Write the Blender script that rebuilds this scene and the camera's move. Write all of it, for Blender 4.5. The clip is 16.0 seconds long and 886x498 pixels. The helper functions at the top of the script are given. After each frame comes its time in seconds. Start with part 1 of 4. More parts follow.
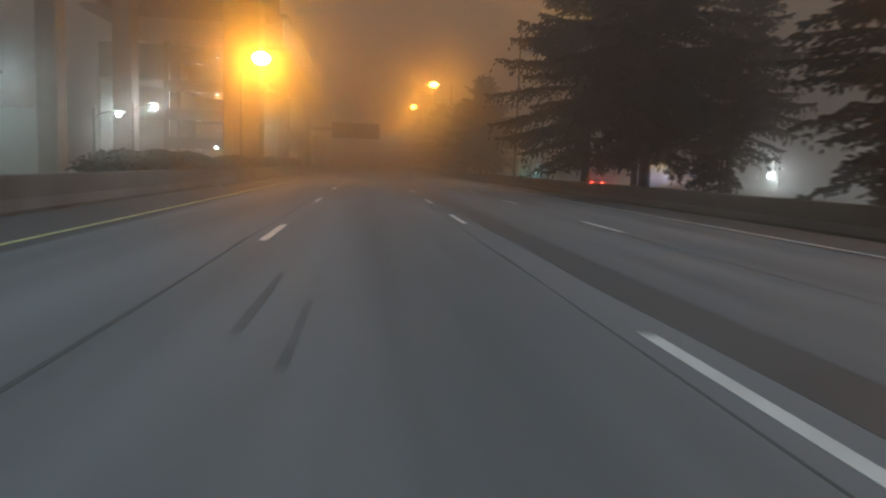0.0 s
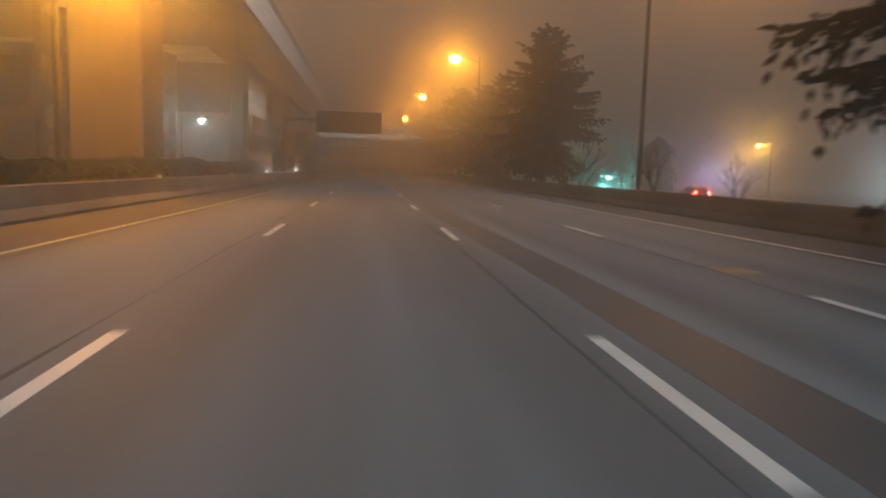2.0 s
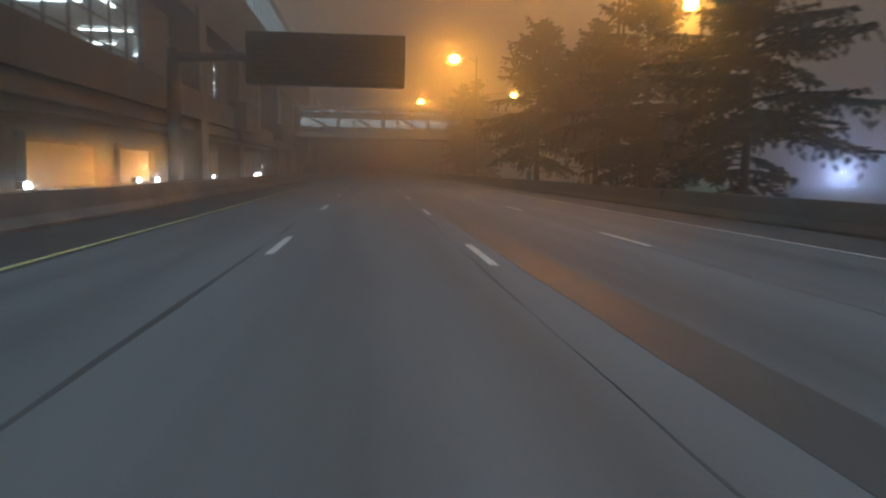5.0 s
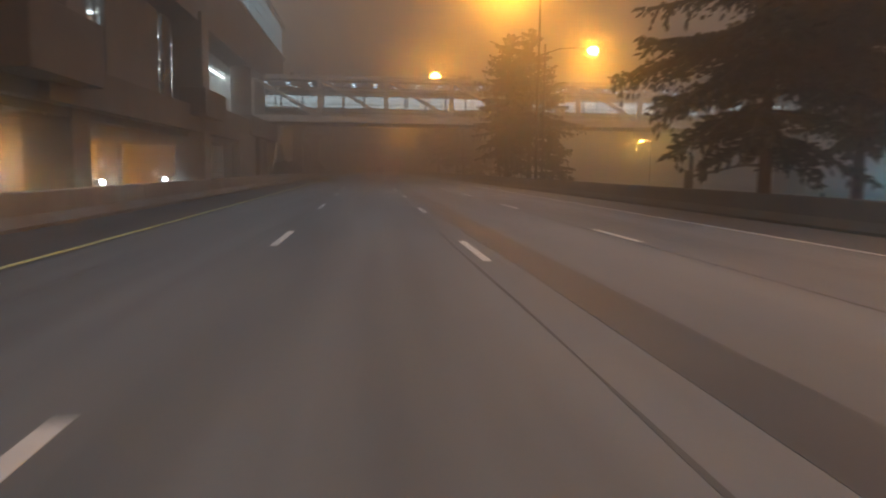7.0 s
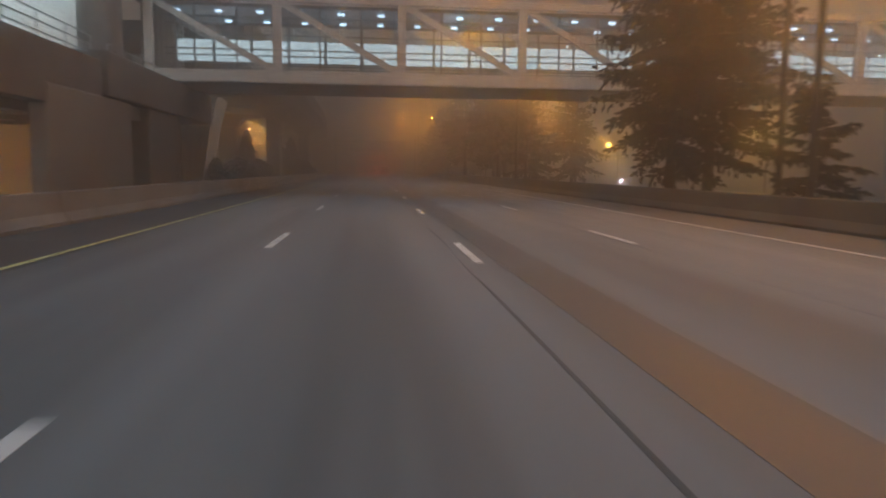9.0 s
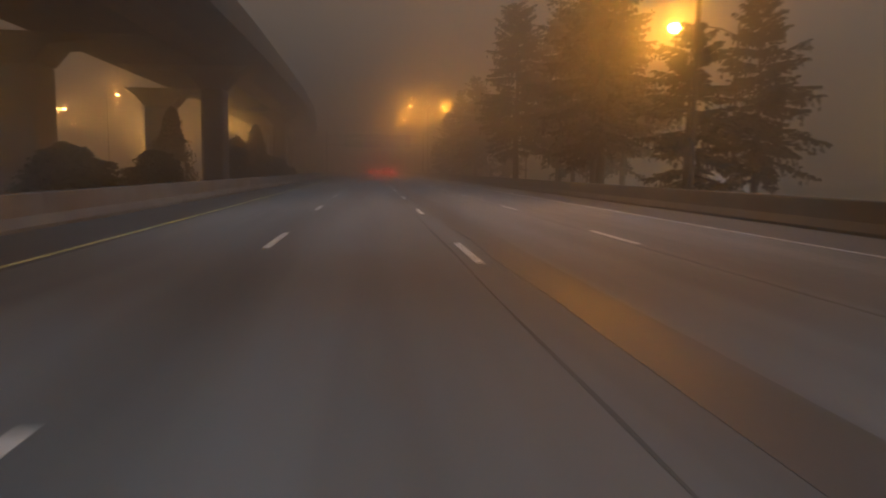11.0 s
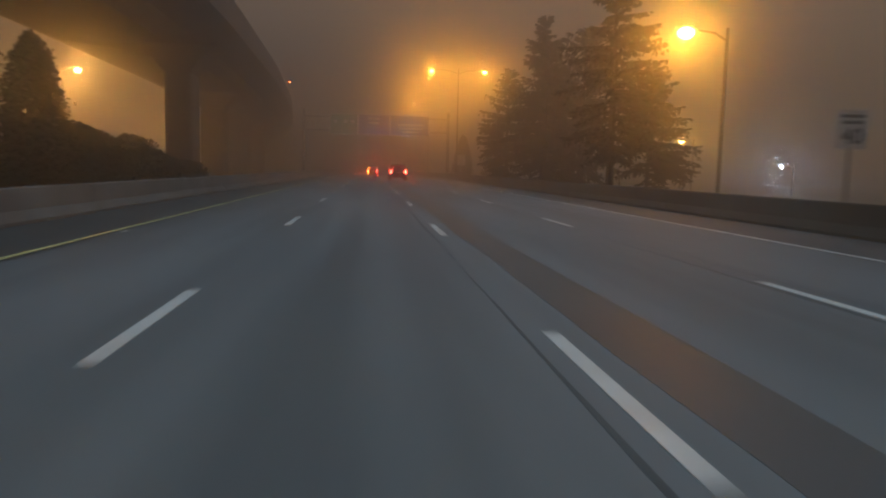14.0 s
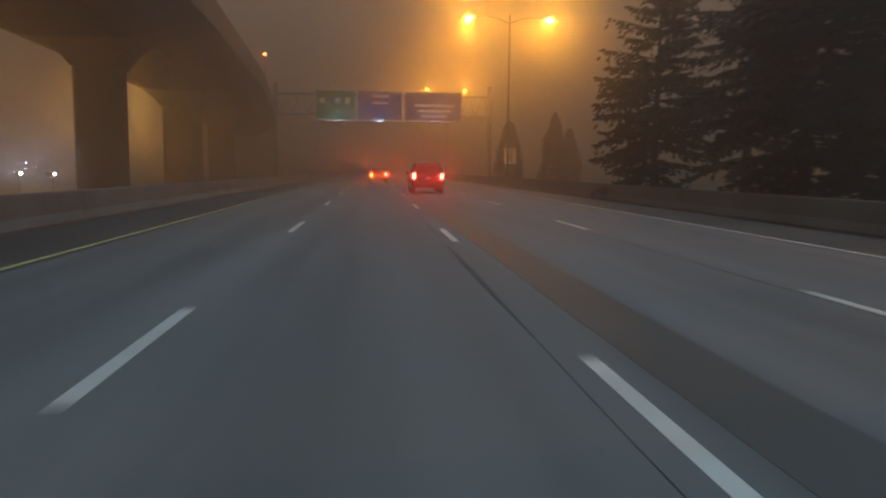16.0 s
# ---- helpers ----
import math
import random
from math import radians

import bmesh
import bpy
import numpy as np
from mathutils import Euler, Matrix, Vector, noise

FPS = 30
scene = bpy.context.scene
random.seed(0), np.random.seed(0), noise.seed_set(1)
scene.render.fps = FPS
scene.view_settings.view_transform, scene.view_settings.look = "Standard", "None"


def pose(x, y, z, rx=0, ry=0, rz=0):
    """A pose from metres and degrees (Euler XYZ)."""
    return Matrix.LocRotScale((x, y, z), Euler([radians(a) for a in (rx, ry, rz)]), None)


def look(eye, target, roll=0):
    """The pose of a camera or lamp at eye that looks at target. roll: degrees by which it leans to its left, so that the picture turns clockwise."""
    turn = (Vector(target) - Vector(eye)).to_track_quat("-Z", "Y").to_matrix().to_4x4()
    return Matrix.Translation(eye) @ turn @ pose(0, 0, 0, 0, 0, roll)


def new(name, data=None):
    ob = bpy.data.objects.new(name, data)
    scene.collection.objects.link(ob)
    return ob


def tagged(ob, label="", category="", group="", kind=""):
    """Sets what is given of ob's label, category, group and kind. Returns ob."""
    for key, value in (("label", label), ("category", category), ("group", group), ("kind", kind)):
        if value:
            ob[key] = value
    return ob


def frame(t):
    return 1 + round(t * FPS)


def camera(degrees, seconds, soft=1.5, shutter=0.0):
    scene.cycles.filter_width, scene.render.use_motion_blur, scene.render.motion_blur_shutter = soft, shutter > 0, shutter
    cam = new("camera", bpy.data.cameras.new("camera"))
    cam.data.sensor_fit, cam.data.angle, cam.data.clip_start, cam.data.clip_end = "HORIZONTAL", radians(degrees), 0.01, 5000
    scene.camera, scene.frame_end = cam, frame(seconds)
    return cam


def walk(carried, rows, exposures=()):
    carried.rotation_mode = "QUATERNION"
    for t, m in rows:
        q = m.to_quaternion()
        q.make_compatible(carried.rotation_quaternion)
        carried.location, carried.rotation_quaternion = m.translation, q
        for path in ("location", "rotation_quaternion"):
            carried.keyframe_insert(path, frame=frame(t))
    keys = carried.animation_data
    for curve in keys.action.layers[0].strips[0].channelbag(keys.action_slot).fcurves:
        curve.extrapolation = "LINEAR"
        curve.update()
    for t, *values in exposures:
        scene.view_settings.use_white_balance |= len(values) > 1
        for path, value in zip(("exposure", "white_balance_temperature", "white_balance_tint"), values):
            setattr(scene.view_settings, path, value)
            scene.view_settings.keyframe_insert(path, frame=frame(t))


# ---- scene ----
# ---------------------------------------------------------------- camera
cam = camera(63.3, 16.0, soft=2.0, shutter=0.5)
PATH = [
    (0, (-0.36, 0.00, 1.310), (0.711, 9.878, 0.182), 2.25),
    (0.5, (-0.28, 8.42, 1.400), (0.797, 18.305, 0.317), 1.83),
    (1, (-0.22, 16.64, 1.407), (0.858, 26.525, 0.361), 1.83),
    (1.5, (-0.14, 24.87, 1.410), (0.920, 34.753, 0.352), 1.45),
    (2, (-0.01, 33.43, 1.412), (1.034, 43.317, 0.321), 1.69),
    (2.5, (-0.11, 41.43, 1.388), (0.904, 51.316, 0.300), 1.12),
    (3, (-0.21, 49.72, 1.375), (0.789, 59.607, 0.271), 0.88),
    (3.5, (-0.26, 58.33, 1.414), (0.711, 68.226, 0.313), 0.35),
    (4, (-0.24, 66.89, 1.419), (0.736, 76.784, 0.334), 0.87),
    (6.5, (-0.32, 111.76, 1.448), (0.721, 121.649, 0.342), 0.88),
    (7, (-0.23, 120.84, 1.415), (0.806, 130.727, 0.310), 0.70),
    (7.5, (-0.10, 129.98, 1.424), (0.922, 139.865, 0.319), 0.36),
    (8, (-0.11, 139.07, 1.421), (0.912, 148.960, 0.328), 0.46),
    (8.5, (-0.09, 148.08, 1.426), (0.922, 157.967, 0.334), 0.60),
    (9, (-0.06, 157.35, 1.443), (0.931, 167.237, 0.348), 0.62),
    (11.5, (-0.07, 203.44, 1.419), (0.943, 213.327, 0.330), 0.60),
    (12, (-0.03, 212.88, 1.427), (0.975, 222.766, 0.337), 0.25),
    (12.5, (-0.02, 222.29, 1.433), (1.002, 232.176, 0.336), 0.61),
    (13, (0.02, 231.95, 1.423), (1.065, 241.835, 0.333), 0.99),
    (13.5, (0.04, 241.30, 1.410), (1.085, 251.182, 0.316), 1.25),
    (14, (0.02, 250.77, 1.409), (1.049, 260.654, 0.305), 1.24),
    (14.5, (0.01, 259.94, 1.445), (0.996, 269.827, 0.332), 0.57),
    (15, (-0.08, 269.37, 1.435), (0.922, 279.264, 0.336), 0.82),
    (15.5, (-0.03, 278.84, 1.423), (0.947, 288.734, 0.325), 0.76),
    (16, (-0.04, 288.10, 1.445), (0.923, 297.990, 0.346), 0.57),
]
walk(cam, [(t, look(eye, target, roll)) for t, eye, target, roll in PATH],
     exposures=[(0, -0.02, 7100, 11), (2.0, -0.05, 6900, 10), (3.0, -0.25, 5500, 5), (4.0, -0.22, 5900, 6), (6.5, -0.12, 6500, 9), (8.0, -0.18, 6400, 10), (12.0, -0.15, 6500, 10), (14.0, -0.12, 6800, 10), (16.0, -0.12, 7100, 11)])

# ---------------------------------------------------------------- night sky and fog
world = bpy.data.worlds.new("night_fog_sky")
scene.world = world
world.use_nodes = True
wn = world.node_tree.nodes
bg = wn["Background"]
# warm city glow low down; cooler and brighter overhead, standing in for headlights
wl = world.node_tree.links
tc, sep, rise, tint = wn.new("ShaderNodeTexCoord"), wn.new("ShaderNodeSeparateXYZ"), wn.new("ShaderNodeMapRange"), wn.new("ShaderNodeMix")
rise.interpolation_type = "SMOOTHSTEP"
rise.inputs[1].default_value, rise.inputs[2].default_value = 0.2, 0.95
tint.data_type = "RGBA"
tint.inputs[6].default_value = (0.36, 0.195, 0.07, 1)
tint.inputs[7].default_value = (0.42, 0.74, 1.0, 1)
wl.new(tc.outputs["Generated"], sep.inputs[0])
wl.new(sep.outputs["Z"], rise.inputs[0])
wl.new(rise.outputs[0], tint.inputs[0])
wl.new(tint.outputs[2], bg.inputs["Color"])
bg.inputs["Strength"].default_value = 1.0
FOG = 0.0142
HPS = (1.0, 0.37, 0.035)
COOL = (0.78, 0.93, 1.0)


# ---------------------------------------------------------------- node materials
def mat(name, color, rough=0.7, metal=0.0, dark=None, scale=1.0, fine=12.0, bump=0.0, vary=0.25, spec=0.5, stretch=None):
    """A surface with variation at two scales: wide stains and fine grain."""
    m = bpy.data.materials.new(name)
    m.use_nodes = True
    n, l = m.node_tree.nodes, m.node_tree.links
    b = n["Principled BSDF"]
    b.inputs["Metallic"].default_value = metal
    b.inputs["Specular IOR Level"].default_value = spec
    geo = n.new("ShaderNodeNewGeometry")
    wide, grain = n.new("ShaderNodeTexNoise"), n.new("ShaderNodeTexNoise")
    wide.inputs["Scale"].default_value, wide.inputs["Detail"].default_value = scale, 5
    grain.inputs["Scale"].default_value, grain.inputs["Detail"].default_value = fine, 4
    for t in (wide, grain):
        l.new(geo.outputs["Position"], t.inputs["Vector"])
    if stretch:
        mp = n.new("ShaderNodeMapping")
        mp.inputs["Scale"].default_value = stretch
        l.new(geo.outputs["Position"], mp.inputs["Vector"])
        l.new(mp.outputs[0], wide.inputs["Vector"])
    mix1, mix2 = n.new("ShaderNodeMix"), n.new("ShaderNodeMix")
    for x in (mix1, mix2):
        x.data_type = "RGBA"
    d = dark or tuple(c * (1 - vary) for c in color)
    mix1.inputs[6].default_value, mix1.inputs[7].default_value = (*d, 1), (*color, 1)
    ramp = n.new("ShaderNodeMapRange")
    ramp.inputs[1].default_value, ramp.inputs[2].default_value = 0.35, 0.65
    l.new(wide.outputs["Fac"], ramp.inputs[0])
    l.new(ramp.outputs[0], mix1.inputs[0])
    mix2.blend_type = "MULTIPLY"
    mix2.inputs[0].default_value = min(1.0, vary * 1.6)
    l.new(mix1.outputs[2], mix2.inputs[6])
    gr = n.new("ShaderNodeMapRange")
    gr.inputs[1].default_value, gr.inputs[2].default_value, gr.inputs[3].default_value = 0.3, 0.7, 0.55
    l.new(grain.outputs["Fac"], gr.inputs[0])
    l.new(gr.outputs[0], mix2.inputs[7])
    l.new(mix2.outputs[2], b.inputs["Base Color"])
    rr = n.new("ShaderNodeMapRange")
    rr.inputs[3].default_value, rr.inputs[4].default_value = max(0.02, rough - 0.08), min(1.0, rough + 0.08)
    l.new(wide.outputs["Fac"], rr.inputs[0])
    l.new(rr.outputs[0], b.inputs["Roughness"])
    if bump:
        bp = n.new("ShaderNodeBump")
        bp.inputs["Strength"].default_value, bp.inputs["Distance"].default_value = bump, 0.02
        l.new(grain.outputs["Fac"], bp.inputs["Height"])
        l.new(bp.outputs[0], b.inputs["Normal"])
    return m


def glow(name, color, strength):
    m = bpy.data.materials.new(name)
    m.use_nodes = True
    n, l = m.node_tree.nodes, m.node_tree.links
    n.remove(n["Principled BSDF"])
    e = n.new("ShaderNodeEmission")
    e.inputs["Color"].default_value, e.inputs["Strength"].default_value = (*color, 1), strength
    l.new(e.outputs[0], n["Material Output"].inputs["Surface"])
    return m


def fog_material():
    m = bpy.data.materials.new("fog")
    m.use_nodes = True
    n, l = m.node_tree.nodes, m.node_tree.links
    n.remove(n["Principled BSDF"])
    both = n.new("ShaderNodeAddShader")
    for i, (share, lobe) in enumerate(((0.32, 0.45), (0.68, 0.92))):  # wide haze and the tight halo of droplets
        v = n.new("ShaderNodeVolumeScatter")
        v.inputs["Density"].default_value, v.inputs["Anisotropy"].default_value = FOG * share, lobe
        v.inputs["Color"].default_value = (0.97, 0.97, 0.97, 1)
        l.new(v.outputs[0], both.inputs[i])
    l.new(both.outputs[0], n["Material Output"].inputs["Volume"])
    return m


M_CONCRETE_ROAD = mat("road_concrete", (0.235, 0.248, 0.262), 0.72, dark=(0.132, 0.142, 0.152), scale=0.75, fine=25, bump=0.15, stretch=(1.0, 0.045, 1.0))
M_TAR = mat("asphalt_strip", (0.12, 0.12, 0.125), 0.57, scale=0.4, fine=30, bump=0.2)
M_SEAL = mat("joint_sealant", (0.125, 0.128, 0.132), 0.85, scale=0.6, fine=30, bump=0.2)
M_SHOULDER = mat("asphalt_shoulder", (0.11, 0.11, 0.11), 0.75, scale=0.3, fine=30, bump=0.2)
M_WHITE = mat("road_paint_white", (0.86, 0.86, 0.85), 0.5, scale=2, fine=40, vary=0.2)
M_YELLOW = mat("road_paint_yellow", (0.74, 0.75, 0.33), 0.5, scale=2, fine=40, vary=0.2)
M_BARRIER = mat("barrier_concrete", (0.25, 0.245, 0.235), 0.85, dark=(0.14, 0.135, 0.13), scale=0.5, fine=14, bump=0.3, vary=0.3)
# darker than the left barrier: shade and grime are put into the base colour
M_BARRIER_DARK = mat("barrier_concrete_shaded", (0.105, 0.10, 0.085), 0.9, dark=(0.055, 0.05, 0.04), scale=0.5, fine=14, bump=0.3, vary=0.35)
M_CONCRETE = mat("building_concrete", (0.19, 0.18, 0.165), 0.85, dark=(0.12, 0.113, 0.105), scale=0.25, fine=8, bump=0.2)
M_EARTH = mat("earth_and_grass", (0.05, 0.055, 0.025), 0.95, dark=(0.035, 0.03, 0.02), scale=0.4, fine=10, bump=0.5, vary=0.35)
M_STEEL = mat("galvanised_steel", (0.42, 0.43, 0.44), 0.45, 0.8, scale=2, fine=30)
M_DARKSTEEL = mat("dark_painted_steel", (0.06, 0.055, 0.05), 0.5, 0.3, scale=2, fine=30)
M_WHITESTEEL = mat("white_painted_steel", (0.70, 0.70, 0.68), 0.5, 0.0, scale=0.8, fine=20, vary=0.15)
M_PATCH = mat("tan_road_patch", (0.55, 0.36, 0.17), 0.8, scale=3, fine=30, vary=0.35)
M_RUBBER = mat("tyre_rubber_stain", (0.178, 0.187, 0.196), 0.8, scale=1.5, fine=25, vary=0.3)
M_POLE = mat("weathered_pole_steel", (0.06, 0.058, 0.055), 0.7, 0.2, scale=2, fine=30)
M_BARK = mat("bark", (0.075, 0.05, 0.035), 0.95, scale=3, fine=25, bump=0.8, vary=0.4)
M_NEEDLE = mat("conifer_needles", (0.026, 0.031, 0.018), 0.85, dark=(0.016, 0.019, 0.012), scale=1.2, fine=20, vary=0.3)
M_LEAF = mat("shrub_leaves", (0.032, 0.045, 0.02), 0.8, dark=(0.02, 0.028, 0.012), scale=1.5, fine=20, vary=0.3)


# ---------------------------------------------------------------- mesh helpers
def mesh_of(name, bm, material):
    me = bpy.data.meshes.new(name)
    bm.to_mesh(me)
    bm.free()
    me.materials.append(material)
    return me


def thing(name, bm, material, label="", category="", group="", kind="", at=None):
    ob = new(name, mesh_of(name, bm, material))
    if at is not None:
        ob.matrix_basis = at
    return tagged(ob, label, category, group, kind)


def empty(name, at, label="", category="", group="", kind=""):
    ob = new(name)
    ob.matrix_basis = at
    return tagged(ob, label, category, group, kind)


def part(name, bm, material, parent, label=""):
    ob = new(name, mesh_of(name, bm, material))
    ob.parent = parent
    return tagged(ob, label)


def box(bm, x0, x1, y0, y1, z0, z1, bevel=0.0):
    v = [bm.verts.new((x, y, z)) for z in (z0, z1) for y in (y0, y1) for x in (x0, x1)]
    fs = [bm.faces.new([v[i] for i in q]) for q in ((0, 2, 3, 1), (4, 5, 7, 6), (0, 1, 5, 4), (2, 6, 7, 3), (0, 4, 6, 2), (1, 3, 7, 5))]
    if bevel:
        es = list({e for f in fs for e in f.edges})
        bmesh.ops.bevel(bm, geom=es, offset=bevel, segments=2, affect="EDGES", profile=0.5)
    return bm


def boxed(*a, bevel=0.0):
    return box(bmesh.new(), *a, bevel=bevel)


def extrude_profile(bm, profile, y0, y1, axis="y"):
    """A closed profile of (across, up) pairs, drawn out along y (or x)."""
    put = (lambda a, u, s: (a, s, u)) if axis == "y" else (lambda a, u, s: (s, a, u))
    rings = [[bm.verts.new(put(a, u, s)) for a, u in profile] for s in (y0, y1)]
    k = len(profile)
    for i in range(k):
        bm.faces.new((rings[0][i], rings[0][(i + 1) % k], rings[1][(i + 1) % k], rings[1][i]))
    bm.faces.new(rings[0][::-1])
    bm.faces.new(rings[1])
    bmesh.ops.recalc_face_normals(bm, faces=bm.faces)
    return bm


def tube(bm, points, radii, sides=8, cap=True):
    """A round bar through points, with a radius at each."""
    pts = [Vector(p) for p in points]
    if not hasattr(radii, "__len__"):
        radii = [radii] * len(pts)
    rings = []
    for i, p in enumerate(pts):
        d = (pts[min(i + 1, len(pts) - 1)] - pts[max(i - 1, 0)]).normalized()
        a = d.orthogonal().normalized()
        if i and rings:
            a = (prev - d * prev.dot(d)).normalized()
        prev = a
        b = d.cross(a)
        rings.append([bm.verts.new(p + radii[i] * (math.cos(2 * math.pi * s / sides) * a + math.sin(2 * math.pi * s / sides) * b)) for s in range(sides)])
    for r0, r1 in zip(rings, rings[1:]):
        for s in range(sides):
            bm.faces.new((r0[s], r0[(s + 1) % sides], r1[(s + 1) % sides], r1[s]))
    if cap:
        bm.faces.new(rings[0][::-1])
        bm.faces.new(rings[-1])
    return bm


def tubed(*a, **k):
    return tube(bmesh.new(), *a, **k)


# ---------------------------------------------------------------- fog, ground and road
Y_A, Y_B = -40.0, 520.0
fog = thing("fog_bank", boxed(-160, 160, -60, 560, -1.2, 45), fog_material(), "thin night fog lying over the whole road", "fog", kind="structure")
thing("ground", boxed(-1500, 1500, -1500, 2500, -1.6, -1.0), M_EARTH, "dark earth and grass beside the road", "ground", kind="structure")
LX = (-5.21, -1.93, 1.62, 5.25, 8.78)  # yellow edge, three lane lines, white edge
thing("road", boxed(-5.0, 8.6, Y_A, Y_B, -0.9, 0.0), M_CONCRETE_ROAD, "worn grey concrete motorway with faint wheel tracks", "road", kind="structure")
thing("shoulder_left", boxed(-7.5, -5.0, Y_A, Y_B, -0.9, -0.002), M_SHOULDER, "dark asphalt shoulder along the barrier", "shoulder", kind="structure")
thing("shoulder_right", boxed(8.6, 11.3, Y_A, Y_B, -0.9, -0.002), M_SHOULDER, "dark brown asphalt shoulder along the barrier", "shoulder", kind="structure")


def ease(k):
    k = min(1.0, max(0.0, k))
    return k * k * (3 - 2 * k)


def spread(x, y):
    """The lanes are a little wider at the start of the stretch."""
    near, far = ease((64.0 - y) / 26.0), ease((100.0 - y) / 26.0)
    if 1.0 < x < 3.0:
        return x + max(0.36 * near, 0.07 * far)
    if -3.0 < x < 0.0:
        return x - 0.12 * far
    return x + (0.2 if x > 0 else -0.2) * near


def strip(name, x0, x1, y0, y1, wob, material, label, category, z=0.003, step=2.0):
    """A thin ribbon on the road with uneven edges."""
    bm = bmesh.new()
    rows = []
    n = max(2, int((y1 - y0) / step))
    for i in range(n + 1):
        y = y0 + (y1 - y0) * i / n
        a = wob * noise.noise((y * 0.31, x0 * 7.1, 0.3))
        b = wob * noise.noise((y * 0.27, x1 * 5.3, 4.1))
        rows.append([bm.verts.new(p) for p in ((spread(x0, y) + a, y, z), (spread(x1, y) + b, y, z), (spread(x1, y) + b, y, z - 0.05), (spread(x0, y) + a, y, z - 0.05))])
    for r, s in zip(rows, rows[1:]):
        bm.faces.new((r[0], r[1], s[1], s[0]))
        bm.faces.new((r[1], r[2], s[2], s[1]))
        bm.faces.new((r[3], r[0], s[0], s[3]))
    bm.faces.new(rows[0])
    bm.faces.new(rows[-1][::-1])
    return thing(name, bm, material, label, category, kind="structure")


strip("asphalt_strip", 1.95, 2.68, Y_A, Y_B, 0.06, M_TAR, "dark asphalt strip between two concrete lanes", "road patch")
strip("joint_1", 1.34, 1.375, Y_A, Y_B, 0.05, M_SEAL, "tar sealed joint in the concrete", "joint", 0.002)
strip("joint_2", -2.23, -2.19, Y_A, 120, 0.06, M_SEAL, "tar sealed joint in the concrete", "joint", 0.002)
strip("joint_3", 5.08, 5.115, Y_A, Y_B, 0.06, M_SEAL, "tar sealed joint in the concrete", "joint", 0.002)
for x, y, l in ((-1.2, 5.5, 3.0), (-0.75, 4.5, 2.4), (-4.2, 14, 5.0), (-3.3, 82, 1.6), (-2.9, 77, 0.8), (-4.0, 128, 3.5), (3.9, 24, 6.0)):
    strip("tyre_mark", x - 0.045, x + 0.045, y, y + l, 0.04, M_RUBBER, "black rubber skid mark on the concrete", "tyre mark", 0.002, 0.4)


for x, y, w, l in ((4.87, 30.8, 0.5, 0.6), (5.45, 43.6, 0.6, 0.6), (5.16, 156.5, 0.48, 0.6), (-1.83, 31.7, 0.22, 0.5)):
    strip("road_patch", x - w / 2, x + w / 2, y, y + l, 0.12, M_PATCH, "small tan patch worn into the road", "road patch", 0.0045, 0.12)


def barrier(name, x, side, label, material):
    bar = empty(name, pose(0, 0, 0), label, "barrier", kind="structure")
    pr = [(0, -0.95), (0, 0.08), (0.16, 0.30), (0.25, 0.78), (0.28, 0.81), (0.40, 0.81), (0.43, 0.78), (0.52, 0.3), (0.62, -0.95)]
    me = mesh_of("barrier_segment", extrude_profile(bmesh.new(), [(side * a, u) for a, u in pr], 0.0, 5.98), material)
    k = int((Y_B - Y_A) / 6.0)
    for i in range(k):
        seg = new("barrier_segment", me)
        seg.parent = bar
        seg.location = (x + 0.008 * math.sin(i * 2.3), Y_A + 6.0 * i, 0.004 * math.sin(i * 1.7))


barrier("barrier_left", -7.5, -1, "stained concrete safety barrier beside the yellow line", M_BARRIER)
for y, z in ((34.9, 0.0), (47.1, 0.815), (61.6, 0.815), (76.0, 0.815), (90.0, 0.815)):
    xr = -7.84 if z else -7.3
    tagged(thing("reflector", boxed(xr - 0.05, xr + 0.05, y - 0.02, y + 0.02, z, z + 0.1, bevel=0.008), M_WHITE), "small white reflector fixed on the concrete barrier", "reflector", "barrier reflectors")
barrier("barrier_right", 11.3, 1, "dark concrete safety barrier beside the shoulder, shade put into its colour", M_BARRIER_DARK)

for i, off in ((1, 2.17), (2, 0.0), (3, 2.95)):
    bm = bmesh.new()
    box(bm, -0.07, 0.07, -3.05, 0.0, -0.03, 0.005)
    me = mesh_of("lane_dash", bm, M_WHITE)
    for k in range(-3, 42):
        y = 0.774 + 12.192 * k + off
        if i == 1 and 3 <= k <= 8:
            y = (39.5, 51.1, 62.6, 74.9, 87.0, 99.6)[k - 3]
        if i == 3 and 1 <= k <= 3:
            y = (18.9, 30.4, 41.6)[k - 1]
        if i == 2 and 0 <= k <= 4:
            y = (5.6, 20.0, 28.9, 39.4, 51.0)[k]
        if Y_A < y < Y_B:
            ob = tagged(new("lane_dash", me), "worn white painted dash between two lanes", "lane marking", "dashes of lane line %d" % i, "structure")
            ob.location = (spread(LX[i], y), y, 0)
strip("edge_line_yellow", LX[0] - 0.052, LX[0] + 0.052, Y_A, Y_B, 0.01, M_YELLOW, "worn yellow edge line along the shoulder", "edge line", 0.005)
strip("edge_line_white", LX[4] - 0.06, LX[4] + 0.06, Y_A, Y_B, 0.01, M_WHITE, "worn white edge line along the shoulder", "edge line", 0.005)


